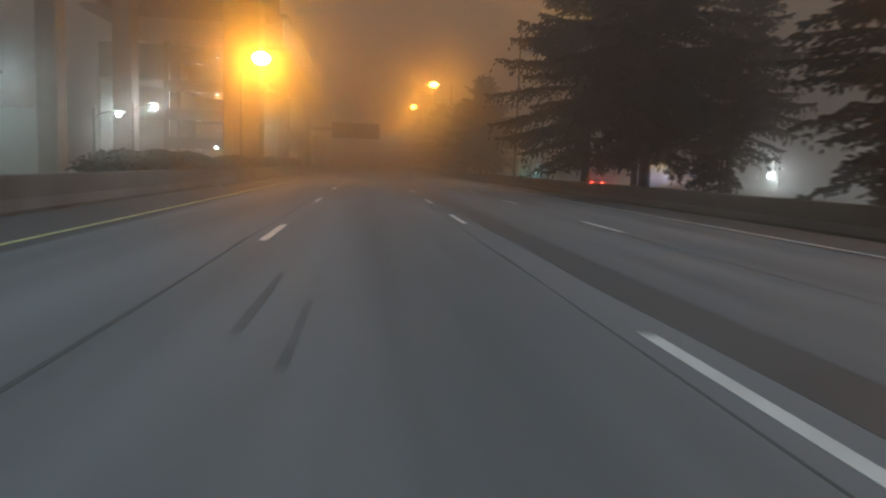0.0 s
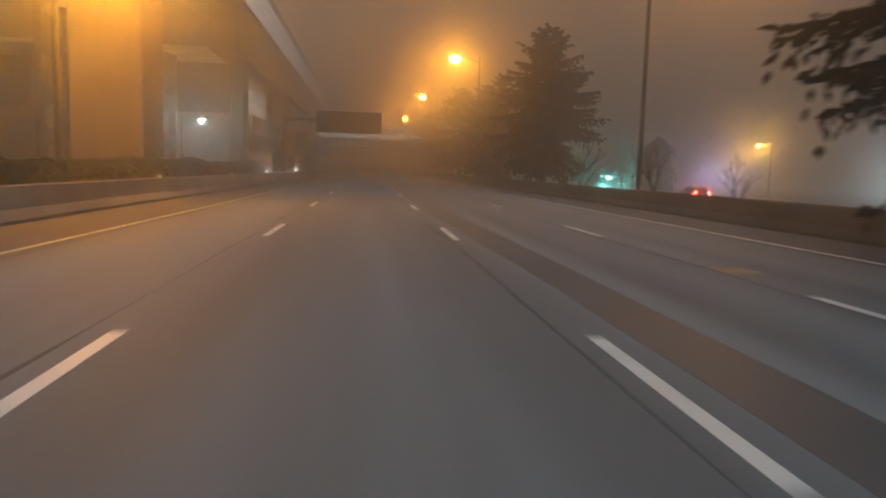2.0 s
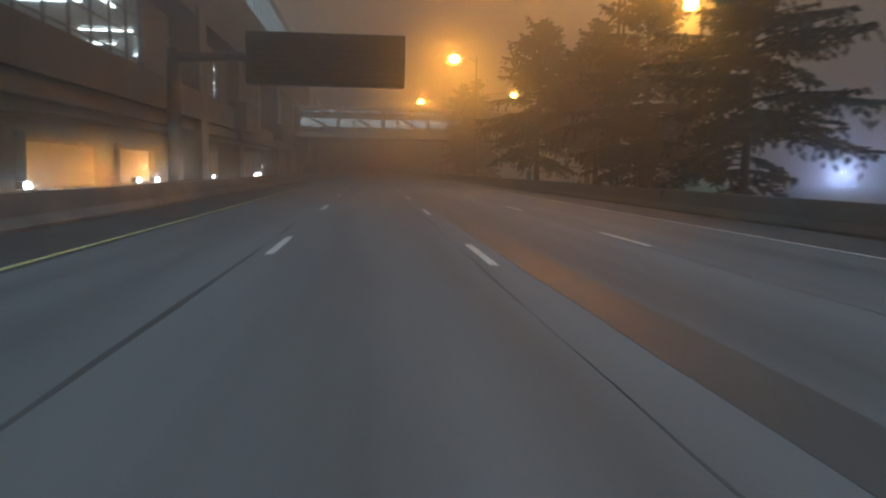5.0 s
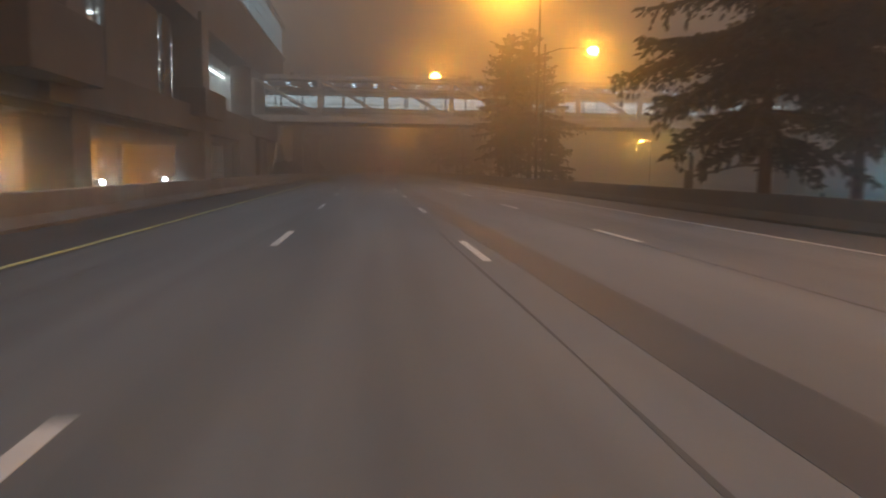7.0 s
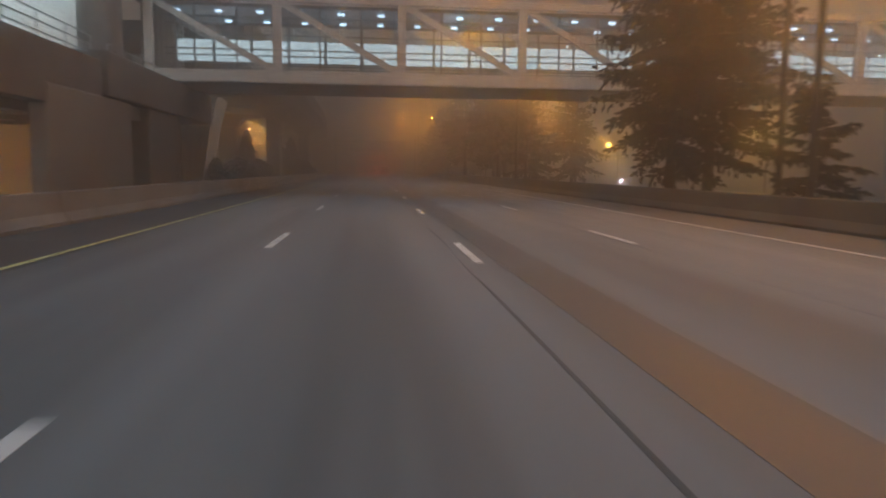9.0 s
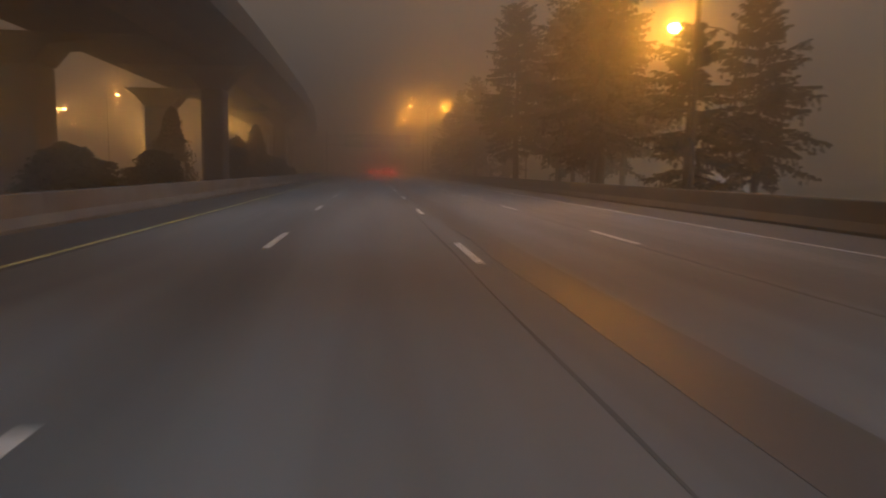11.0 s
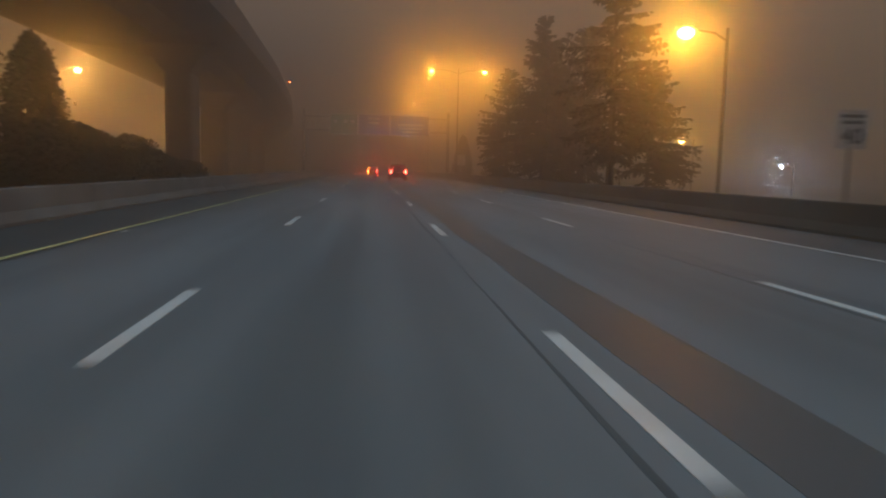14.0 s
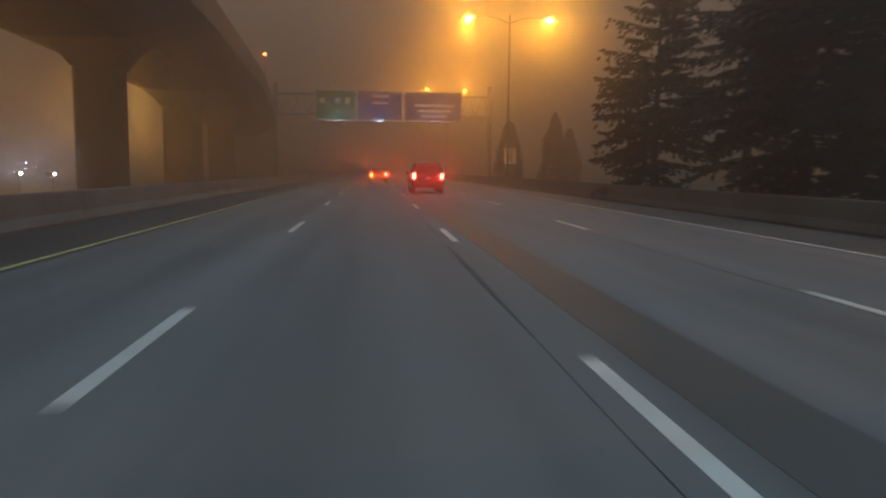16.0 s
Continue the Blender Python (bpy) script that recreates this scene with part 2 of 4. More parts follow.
for x, y in ((-1.93, 226.8), (-4.95, 266.0)):  # raised road markers
    bm = bmesh.new()
    rows = [[bm.verts.new((a * sx, b * sy, z)) for sx, sy in ((-1, -1), (1, -1), (1, 1), (-1, 1))] for a, b, z in ((0.055, 0.055, 0.0), (0.05, 0.04, 0.014), (0.035, 0.02, 0.019))]
    for r0, r1 in zip(rows, rows[1:]):
        for i in range(4):
            bm.faces.new((r0[i], r0[(i + 1) % 4], r1[(i + 1) % 4], r1[i]))
    bm.faces.new(rows[-1])
    bm.faces.new(rows[0][::-1])
    tagged(thing("road_marker", bm, M_WHITE, at=pose(x, y, 0.004)), "small raised white reflective marker on the road", "road marker", "raised road markers")


# ---------------------------------------------------------------- street lamps
def street_lamp(x, y, z, px, power, color=HPS, label="", size=0.76, twin=None, strength=220):
    """A steel pole with a curved arm and a cobra head; the lens gives the light."""
    g = empty("street_lamp", pose(px, y, -1.0), label, "street lamp", "street lamps")
    top = z + 1.0
    part("pole", tubed([(0, 0, 0), (0, 0, 0.25), (0, 0, 0.26), (0, 0, top + 0.3)], [0.2, 0.2, 0.13, 0.075], 10), M_POLE, g)
    for lx in [x] + ([twin] if twin is not None else []):
        d = lx - px
        s = 1 if d > 0 else -1
        arm = part("arm", tubed([(0, 0, top - 0.5), (d * 0.3, 0, top - 0.02), (d * 0.7, 0, top + 0.1), (d - s * 0.3, 0, top + 0.08)], [0.05, 0.045, 0.04, 0.035], 8), M_POLE, g)
        bm = bmesh.new()
        bmesh.ops.create_uvsphere(bm, u_segments=14, v_segments=8, radius=1.0)
        bmesh.ops.transform(bm, matrix=pose(d, 0, top + 0.1) @ Matrix.Diagonal((0.42, 0.17, 0.12, 1)), verts=bm.verts)
        part("head", bm, M_STEEL, arm, "grey cobra lamp head")
        # lens sphere is oversized: its disc stands in for the lamp's glare
        bm = bmesh.new()
        bmesh.ops.create_uvsphere(bm, u_segments=14, v_segments=8, radius=size)
        bmesh.ops.transform(bm, matrix=pose(d, 0, top - 0.1) @ Matrix.Diagonal((1, 0.8, 0.7, 1)), verts=bm.verts)
        part("lens", bm, glow("lamp_lens_glow", color, strength), arm, "oversized glowing lamp lens that shows its glare")
        la = bpy.data.lights.new("street_lamp_light", "POINT")
        la.energy, la.color, la.shadow_soft_size = power, color, 0.06
        o = new("street_lamp_light", la)
        o.location = (lx, y, z - 0.2 - 0.75 * size)
    return g


SODIUM = "tall grey steel street lamp with a glowing orange head"
P = 3100
street_lamp(-8.9, 59.0, 9.35, -10.4, P * 1.25, label=SODIUM)
for x, y, z, px in ((10.5, 125.0, 15.4, 13.6), (10.3, 178.0, 15.7, 13.2), (9.1, 223.0, 14.4, 13.2)):
    street_lamp(x, y, z, px, P, label=SODIUM)
street_lamp(8.9, 357.0, 15.7, 12.8, P * 1.25, label="tall twin arm steel street lamp with orange heads", twin=16.6, size=0.36, strength=200)
for x, y, z, px in ((17.9, 12.6, 15.0, 13.9), (17.9, 69.6, 15.0, 13.9), (18.6, 127.0, 11.6, 14.6), (19.0, 182.5, 11.8, 14.8), (19.3, 239.6, 10.7, 23.6), (19.0, 293.7, 10.0, 21.6)):
    street_lamp(x, y, z, px, P * 0.6, label=SODIUM, size=0.5)
street_lamp(11.3, 440.0, 18.0, 15.2, P * 3.0, label="tall twin arm steel street lamp with orange heads", twin=19.0, size=0.32, strength=120)
# side street beyond the trees
for x, y, z in ((52.0, 126.0, 6.0), (47.0, 243.0, 6.8), (45.8, 294.0, 6.7), (45.0, 352.0, 6.2)):
    street_lamp(x, y, z, x + 1.8, 2600, (1.0, 0.5, 0.07), "low street lamp with a yellow head on the side street", 0.3)
# under and behind the viaduct
# the lamp at x -46, y 272 is added to brighten the fog
for x, y, z in ((-42.0, 321.0, 13.4), (-50.6, 321.0, 10.9), (-27.0, 322.0, 9.9), (-45.0, 352.0, 8.0), (-28.0, 250.0, 9.0), (-46.0, 272.0, 9.5), (-34.0, 385.0, 9.0)):
    street_lamp(x, y, z, x - 1.8, 550 if y < 300 else 1900 if y < 340 else 7000, (1.0, 0.44, 0.09), "orange street lamp behind the viaduct", 0.3)
# cool lamps of the car park on the left, and the far lamps on the right
for x, y, z, e in ((-16.1, 48.0, 3.9, 270), (-16.7, 57.6, 5.1, 240), (-13.8, 95.0, 4.9, 270), (-21.0, 43.0, 5.5, 200), (-25.5, 46.0, 4.2, 170), (-18.2, 88.0, 2.7, 60)):
    street_lamp(x, y, z, x - 1.5, e, (0.62, 0.92, 1.0), "slim car park lamp with a white head", 0.16, strength=200)
for x, y, z, c, e in ((92.0, 218.0, 2.4, (0.42, 0.55, 1.0), 16000), (42.0, 174.0, 0.9, (0.1, 0.9, 0.7), 250), (48.0, 331.0, 2.6, (0.6, 0.75, 1.0), 700), (40.8, 272.7, 0.1, (0.7, 0.75, 1.0), 300), (70.0, 120.0, 2.5, COOL, 4000), (52.0, 66.0, 1.0, COOL, 1300), (25.5, 108.5, 1.2, (0.16, 0.85, 0.85), 600), (-60.0, 420.0, 2.0, (0.5, 0.6, 1.0), 900)):
    street_lamp(x, y, z, x + 1.5, e, c, "distant coloured lamp beyond the road", 0.22, strength=120)


# ---------------------------------------------------------------- conifers
def conifer(x, y, h, r, base, seed, label="dark fir tree with drooping boughs", dense=1.0):
    """Whorls of drooping boughs with upturned tips; needles hang from the side twigs."""
    rnd = random.Random(seed)
    g = empty("fir_tree", pose(x, y, -1.0, 0, 0, rnd.uniform(0, 360)), label, "tree", "firs beside the road")
    H, b0 = h + 1.0, base + 1.0
    pts = [(0.12 * rnd.uniform(-1, 1) * i / 6, 0.12 * rnd.uniform(-1, 1) * i / 6, H * i / 7) for i in range(8)]
    tb = tubed(pts, [0.017 * H * (1 - 0.97 * i / 7) + 0.015 for i in range(8)], 9)
    verts, faces = [], []
    full = rnd.uniform(0.55, 0.75)  # how steeply the outline narrows
    heavy = [rnd.uniform(0, 2 * math.pi) for _ in range(2)]  # sides on which the boughs reach further

    def tuft(p, d, length, wide):
        """A clump of needles: two crossed slim blades."""
        side = d.cross(Vector((rnd.uniform(-0.5, 0.5), rnd.uniform(-0.5, 0.5), 1)))
        side = side.normalized() if side.length > 1e-4 else Vector((1, 0, 0))
        for s in (side, d.cross(side)):
            i = len(verts)
            verts.extend((p, p + d * length * 0.4 + s * wide, p + d * length, p + d * length * 0.55 - s * wide))
            faces.append((i, i + 1, i + 2, i + 3))

    z = b0
    while z < H - 0.2:
        k = (z - b0) / (H - b0)
        reach = r * 1.15 * (1 - k) ** full * (0.46 + 0.54 * min(1.0, k / 0.3))
        for _ in range(4 if k < 0.8 else 3):
            if rnd.random() < 0.13 + 0.26 * max(0.0, 1 - k / 0.3):
                continue
            az = rnd.uniform(0, 2 * math.pi)
            lobe = 1.0 + 0.16 * max(math.cos(az - q) for q in heavy) ** 3
            L = max(0.3, reach * lobe * rnd.choice((0.5, 0.68, 0.82, 0.92, 1.0, 1.1)) * rnd.uniform(0.9, 1.08))
            rise = 0.75 * k - 0.05 + rnd.uniform(-0.14, 0.14)
            droop = (0.62 - 0.3 * k) * rnd.uniform(0.5, 1.2)
            out = Vector((math.cos(az), math.sin(az), 0))
            bend = out.cross(Vector((0, 0, 1))) * rnd.uniform(-0.16, 0.16)
            zz = z + rnd.uniform(-0.2, 0.2)
            cx, cy = pts[min(7, int(7 * zz / H))][:2]
            segs = 6
            line = []
            for s in range(segs + 1):
                u = s / segs
                line.append(Vector((cx, cy, zz)) + (out + bend * u) * (L * u) + Vector((0, 0, L * (rise * u - droop * u * u + 0.42 * droop * u ** 4))))
            tube(tb, line[:-1], [0.012 + 0.014 * L * (1 - s / (segs + 0.5)) for s in range(segs)], 4, False)
            across = out.cross(Vector((0, 0, 1)))
            n = int((4 + 4.6 * L) * dense)
            for t in range(n):
                u = 0.14 + 0.86 * (t + rnd.random()) / n
                a = min(segs - 1, int(u * segs))
                p = line[a].lerp(line[a + 1], u * segs - a)
                ll = (0.2 + 0.36 * L * (1 - u) ** 0.7 * min(1.0, u / 0.3)) * rnd.uniform(0.6, 1.15)
                for sgn in (-1, 1, 0):
                    if sgn == 0:  # hanging twig
                        if rnd.random() < 0.45:
                            continue
                        d = Vector((rnd.uniform(-0.35, 0.35), rnd.uniform(-0.35, 0.35), -1)) + out * 0.3
                        l2 = min(0.9, 0.3 + 0.12 * L) * rnd.uniform(0.5, 1.1)
                    else:
                        d = out * rnd.uniform(0.5, 1.0) + across * sgn * rnd.uniform(0.45, 1.0) + Vector((0, 0, rnd.uniform(-0.5, 0.1)))
                        l2 = ll
                    d.normalize()
                    m = max(1, int(l2 / (0.24 / math.sqrt(dense))))
                    for q in range(m):
                        w = q / m
                        pp = p + d * l2 * w + Vector((0, 0, -0.35 * l2 * w * w))
                        dd = (d + Vector((rnd.uniform(-0.5, 0.5), rnd.uniform(-0.5, 0.5), rnd.uniform(-0.65, 0.1)))).normalized()
                        tuft(pp, dd, rnd.uniform(0.24, 0.46), rnd.uniform(0.045, 0.09))
        z += rnd.uniform(0.18, 0.36) * (1.0 if k < 0.75 else 0.6)
    me = bpy.data.meshes.new("crown")
    me.from_pydata([tuple(v) for v in verts], [], faces)
    me.materials.append(M_NEEDLE)
    part("trunk", tb, M_BARK, g, "brown rough trunk with bare limbs")
    cr = new("crown", me)
    cr.parent = g
    return g


for i, (x, y, h, r, b) in enumerate((
        (13.3, 44.5, 16.0, 6.0, 2.2), (13.2, 34.4, 17.0, 5.6, 2.8), (16.4, 21.6, 16.0, 4.6, 1.6), (17.5, 35.0, 7.0, 2.8, 1.0), (18.6, 50.0, 14.0, 4.2, 2.8), (21.5, 42.0, 15.0, 4.6, 3.0),
        (13.6, 89.5, 12.6, 4.8, 1.8), (15.6, 97.0, 12.4, 4.6, 2.4), (14.0, 111.0, 11.8, 4.4, 1.0), (14.6, 123.0, 12.0, 4.2, 1.0),
        (15.6, 134.5, 12.0, 4.2, 2.8), (13.9, 145.4, 14.0, 5.8, 2.6), (19.0, 147.5, 13.5, 5.0, 2.8), (24.5, 142.0, 9.5, 3.6, 1.2),
        (12.6, 187.0, 13.5, 3.9, 2.0), (15.0, 188.5, 14.5, 4.4, 1.6), (15.6, 181.8, 4.6, 2.0, 0.0),
        (15.2, 228.0, 8.6, 3.6, 0.6), (14.2, 238.0, 15.0, 4.2, 2.6), (21.0, 232.0, 11.0, 4.0, 1.0),
        (13.3, 260.0, 16.5, 5.3, 3.2), (17.6, 261.0, 16.5, 5.0, 2.6), (23.5, 260.0, 14.5, 4.8, 1.8), (16.8, 247.5, 17.5, 5.4, 2.8), (21.0, 268.0, 12.5, 4.2, 1.6),
        (13.7, 322.5, 11.4, 3.4, 0.4), (14.9, 312.0, 14.6, 3.7, 0.6), (18.3, 312.5, 13.8, 4.4, 0.4), (14.4, 293.0, 14.2, 3.6, 2.6), (19.5, 300.0, 9.0, 4.0, 0.4), (17.6, 321.0, 13.5, 4.2, 0.4))):
    conifer(x, y, h, r, b, 100 + i, dense=1.0 if y < 100 or 130 < y < 150 else 0.9)


def shrub(x, y, w, d, h, seed, name="shrub", label="dark dense evergreen shrub beside the barrier", cone=False, z0=-1.0, square=2.6):
    """A bush of many small leaves round a few stems."""
    rnd = random.Random(seed)
    g = empty(name, pose(x, y, z0), label, "shrub", "shrubs by the road")
    st = bmesh.new()
    for _ in range(5):
        a = rnd.uniform(0, 6.28)
        tube(st, [(0.1 * math.cos(a), 0.1 * math.sin(a), 0), (w * 0.2 * math.cos(a), d * 0.2 * math.sin(a), h * 0.45), (w * 0.3 * math.cos(a), d * 0.3 * math.sin(a), h * 0.8)], [0.05, 0.035, 0.01], 5)
    part("stem", st, M_BARK, g)
    verts, faces = [], []
    n = int(1100 + 650 * w * h)
    for _ in range(min(n, 9000)):
        a, u = rnd.uniform(0, 2 * math.pi), rnd.random() ** 0.75
        k = (1 - u) ** 0.55 if cone else math.sqrt(max(0.0, 1 - u ** square))
        lump = 0.82 + 0.5 * noise.noise((math.cos(a) * 1.7 + seed, math.sin(a) * 1.7, u * 3.3)) + 0.25 * noise.noise((math.cos(a) * 4.7 + seed, math.sin(a) * 4.7, u * 11.0))
        rad = k * lump * rnd.uniform(0.55, 1.0) * (1.28 if rnd.random() < 0.12 else 1.08)
        p = Vector((0.5 * w * rad * math.cos(a), 0.5 * d * rad * math.sin(a), 0.12 + h * u * (0.9 + 0.15 * lump)))
        v = Vector((rnd.gauss(0, 1), rnd.gauss(0, 1), rnd.gauss(0.3, 1))).normalized()
        s = v.orthogonal().normalized() * rnd.uniform(0.05, 0.1)
        L = rnd.uniform(0.14, 0.26)
        i = len(verts)
        verts.extend((p - v * L * 0.5, p + s, p + v * L * 0.5, p - s))
        faces.append((i, i + 1, i + 2, i + 3))
    me = bpy.data.meshes.new("foliage")
    me.from_pydata([tuple(v) for v in verts], [], faces)
    me.materials.append(M_LEAF)
    new("foliage", me).parent = g
    return g


rs = random.Random(5)
for k in range(14):  # ivy and hedge behind the left barrier
    shrub(-9.95 + rs.uniform(-0.5, 0.3), 30 + 5.2 * k, 2.6, 7.4, 2.15 + 0.02 * k + rs.uniform(-0.12, 0.16), 300 + k, "hedge_bush", "dark clipped hedge bush behind the barrier", square=7.0)
shrub(-16.9, 258.0, 4.8, 4.4, 7.0, 401, "conical_tree", "dark cone shaped evergreen tree beside a pier", True)
shrub(-13.8, 270.5, 3.4, 3.2, 5.2, 402, "conical_tree", "dark rounded evergreen tree behind the barrier", False)
shrub(-13.6, 282.0, 4.0, 3.6, 7.0, 403, "conical_tree", "dark cone shaped evergreen tree behind the barrier", True)
for k, (y, h) in enumerate(((279, 3.6), (284, 3.7), (289, 3.5), (294, 3.0), (300, 2.4))):
    shrub(-12.2 - 0.3 * (k % 2), y, 4.0, 6.0, h, 410 + k)
for k, (x, y, h) in enumerate(((19.6, 366.0, 8.0), (15.4, 370.0, 7.4), (23.5, 374.0, 7.0))):
    shrub(x, y, 4.4, 4.4, h, 430 + k, "columnar_tree", "dark narrow columnar evergreen tree behind the barrier", True)
for k, y in enumerate((212, 224, 236)):
    shrub(-12.0, y, 3.4, 6.0, 3.0, 440 + k)


shrub(30.0, 106.4, 4.2, 4.0, 6.0, 451, "round_tree", "dim bushy tree beside the lower side street")


def sapling(x, y, h, seed):
    rnd = random.Random(seed)
    g = empty("bare_sapling", pose(x, y, -1.0), "thin bare winter sapling behind the barrier", "tree", "bare saplings")
    bm = bmesh.new()

    def grow(p, d, length, rad, depth):
        q = p + d * length
        tube(bm, [p, p.lerp(q, 0.5) + Vector((rnd.uniform(-1, 1), rnd.uniform(-1, 1), 0)) * 0.04 * length, q], [rad, rad * 0.8, rad * 0.55], 5, False)
        if depth:
            for _ in range(rnd.choice((3, 3, 4))):
                e = (d + Vector((rnd.uniform(-0.8, 0.8), rnd.uniform(-0.8, 0.8), rnd.uniform(0.0, 0.5)))).normalized()
                grow(p.lerp(q, rnd.uniform(0.5, 1.0)), e, length * rnd.uniform(0.5, 0.75), rad * 0.55, depth - 1)

    grow(Vector((0, 0, 0)), Vector((0, 0, 1)), (h + 1) * 0.5, 0.05, 4)
    part("branch_work", bm, M_BARK, g)


for k, (x, y, h) in enumerate(((13.3, 66.0, 2.8), (12.8, 57.5, 2.4), (13.0, 77.0, 3.2), (14.0, 80.5, 3.4), (22.0, 92.0, 4.0))):
    sapling(x, y, h, 500 + k)


# ---------------------------------------------------------------- station building beside the road
M_BEAM = mat("brown_stained_concrete", (0.135, 0.122, 0.108), 0.85, dark=(0.075, 0.066, 0.057), scale=0.45, fine=9, bump=0.2)
M_SOFFIT = mat("grey_soffit", (0.15, 0.15, 0.145), 0.8, scale=0.4, fine=10)
M_PLASTER = mat("pale_plaster", (0.62, 0.64, 0.62), 0.8, scale=0.4, fine=12, vary=0.15)
M_CONCRETE_PALE = mat("pale_concrete", (0.36, 0.37, 0.35), 0.85, dark=(0.24, 0.245, 0.235), scale=0.4, fine=10, bump=0.15)
M_MULLION = mat("grey_window_frame", (0.16, 0.17, 0.18), 0.5, 0.4, scale=2, fine=20)
M_TUBE = glow("tube_lamp_glow", (0.85, 0.97, 1.0), 9)


def pane_material(name, tint):
    m = bpy.data.materials.new(name)
    m.use_nodes = True
    b = m.node_tree.nodes["Principled BSDF"]
    b.inputs["Base Color"].default_value = (*tint, 1)
    b.inputs["Roughness"].default_value = 0.03
    b.inputs["Transmission Weight"].default_value = 1.0
    b.inputs["IOR"].default_value = 1.12
    return m


M_GLASS = pane_material("clear_glass", (0.92, 0.97, 0.98))
M_TUBE2 = glow("wall_lamp_glow", (0.8, 0.95, 1.0), 28)
M_LIGHTBOX = glow("lit_glazing_glow", (0.62, 0.88, 1.0), 0.8)


def lamp(name, x, y, z, power, color, size=0.05):
    la = bpy.data.lights.new(name, "POINT")
    la.energy, la.color, la.shadow_soft_size = power, color, size
    new(name, la).location = (x, y, z)


COLS = (106.5, 133.0, 152.0, 171.0, 190.0)
b = empty("station_building", pose(0, 0, 0), "large fog-bound concrete station building with lit glazing", "building")
for y in COLS[:4]:
    back = 2.1 if y < 110 else 0.95 if y == 152.0 else 0.0
    part("column", boxed(-12.9 - back, -10.95 - back, y - 0.95, y + 0.95, -1.0, 11.4, bevel=0.06), M_CONCRETE, b)
# broad flared pylon at the near end
bm = bmesh.new()
rows = [[bm.verts.new(p) for p in ((x0, y0, z), (x1, y0, z), (x1, y1, z), (x0, y1, z))] for x0, x1, y0, y1, z in ((-12.8, -11.4, 100.6, 104.0, -1.0), (-12.5, -11.45, 101.0, 104.0, 5.0), (-12.3, -11.4, 101.2, 104.0, 11.4))]
for r0, r1 in zip(rows, rows[1:]):
    for i in range(4):
        bm.faces.new((r0[i], r0[(i + 1) % 4], r1[(i + 1) % 4], r1[i]))
bm.faces.new(rows[0][::-1])
bm.faces.new(rows[-1])
part("pylon", bm, M_BEAM, b, "flared brown concrete pylon")
deck = part("deck", boxed(-34.0, -11.42, 104.45, 199.0, 3.66, 4.5), M_SOFFIT, b, "grey concrete deck with ribbed soffit")
for k in range(23):
    part("rib", boxed(-33.5, -12.62, 105.0 + 4.1 * k, 105.45 + 4.1 * k, 3.48, 3.66), M_SOFFIT, deck)
for y0, y1, z0, z1 in ((104.0, 147.0, 4.35, 6.07), (147.03, 170.2, 3.6, 5.18), (170.23, 188.5, 3.6, 5.72)):
    part("parapet", boxed(-11.4, -11.0, y0, y1, z0, z1, bevel=0.03), M_BEAM, b, "brown stained concrete parapet")
part("edge_beam", boxed(-12.6, -12.0, 104.0, 188.0, 3.3, 3.66, bevel=0.02), M_SOFFIT, b)
for y0, y1, z0, z1 in ((143.5, 149.5, 4.25, 6.55), (166.6, 172.8, 4.5, 6.2)):
    part("planter_box", boxed(-11.6, -10.05, y0, y1, z0, z1, bevel=0.04), M_BEAM, b, "projecting brown concrete box on the parapet")
part("lintel", boxed(-13.4, -11.2, 96.0, 218.0, 10.8, 15.2, bevel=0.05), M_BEAM, b, "deep brown concrete band over the openings")
part("eaves_band", boxed(-14.2, -11.1, 95.0, 219.0, 15.2, 15.7, bevel=0.05), M_CONCRETE, b)
part("back_wall", boxed(-34.4, -34.0, 96.0, 200.0, -1.0, 11.4), M_PLASTER, b, "pale plaster back wall")
part("upper_ceiling", boxed(-34.0, -13.4, 96.0, 199.0, 10.7, 11.4), M_PLASTER, b)
part("end_wall", boxed(-34.0, -13.4, 95.5, 96.0, 11.0, 15.2), M_CONCRETE, b)
part("end_wall", boxed(-33.9, -13.0, 104.05, 104.4, -1.0, 6.2), M_CONCRETE_PALE, b, "pale concrete end wall of the station")
part("end_wall", boxed(-33.9, -13.0, 103.7, 104.4, 6.2, 10.7, bevel=0.04), M_BEAM, b, "dark concrete upper end wall")
part("far_end_wall", boxed(-34.0, -14.0, 199.0, 199.5, -1.0, 11.4), M_PLASTER, b)
# clerestory: a glowing glazed strip along the eaves
cl = part("clerestory", boxed(-11.6, -11.4, 96.0, 218.0, 15.7, 19.2), M_LIGHTBOX, b, "lit glazed strip under the roof")
for k in range(61):
    part("mullion", boxed(-11.38, -11.25, 96.0 + 2.0 * k, 96.12 + 2.0 * k, 15.7, 19.2), M_MULLION, cl)
for z in (17.0, 18.1):
    part("transom", boxed(-11.36, -11.28, 96.0, 218.0, z, z + 0.09), M_MULLION, cl)
part("roof", boxed(-36.0, -11.0, 95.0, 219.0, 19.2, 19.7, bevel=0.05), M_CONCRETE, b)
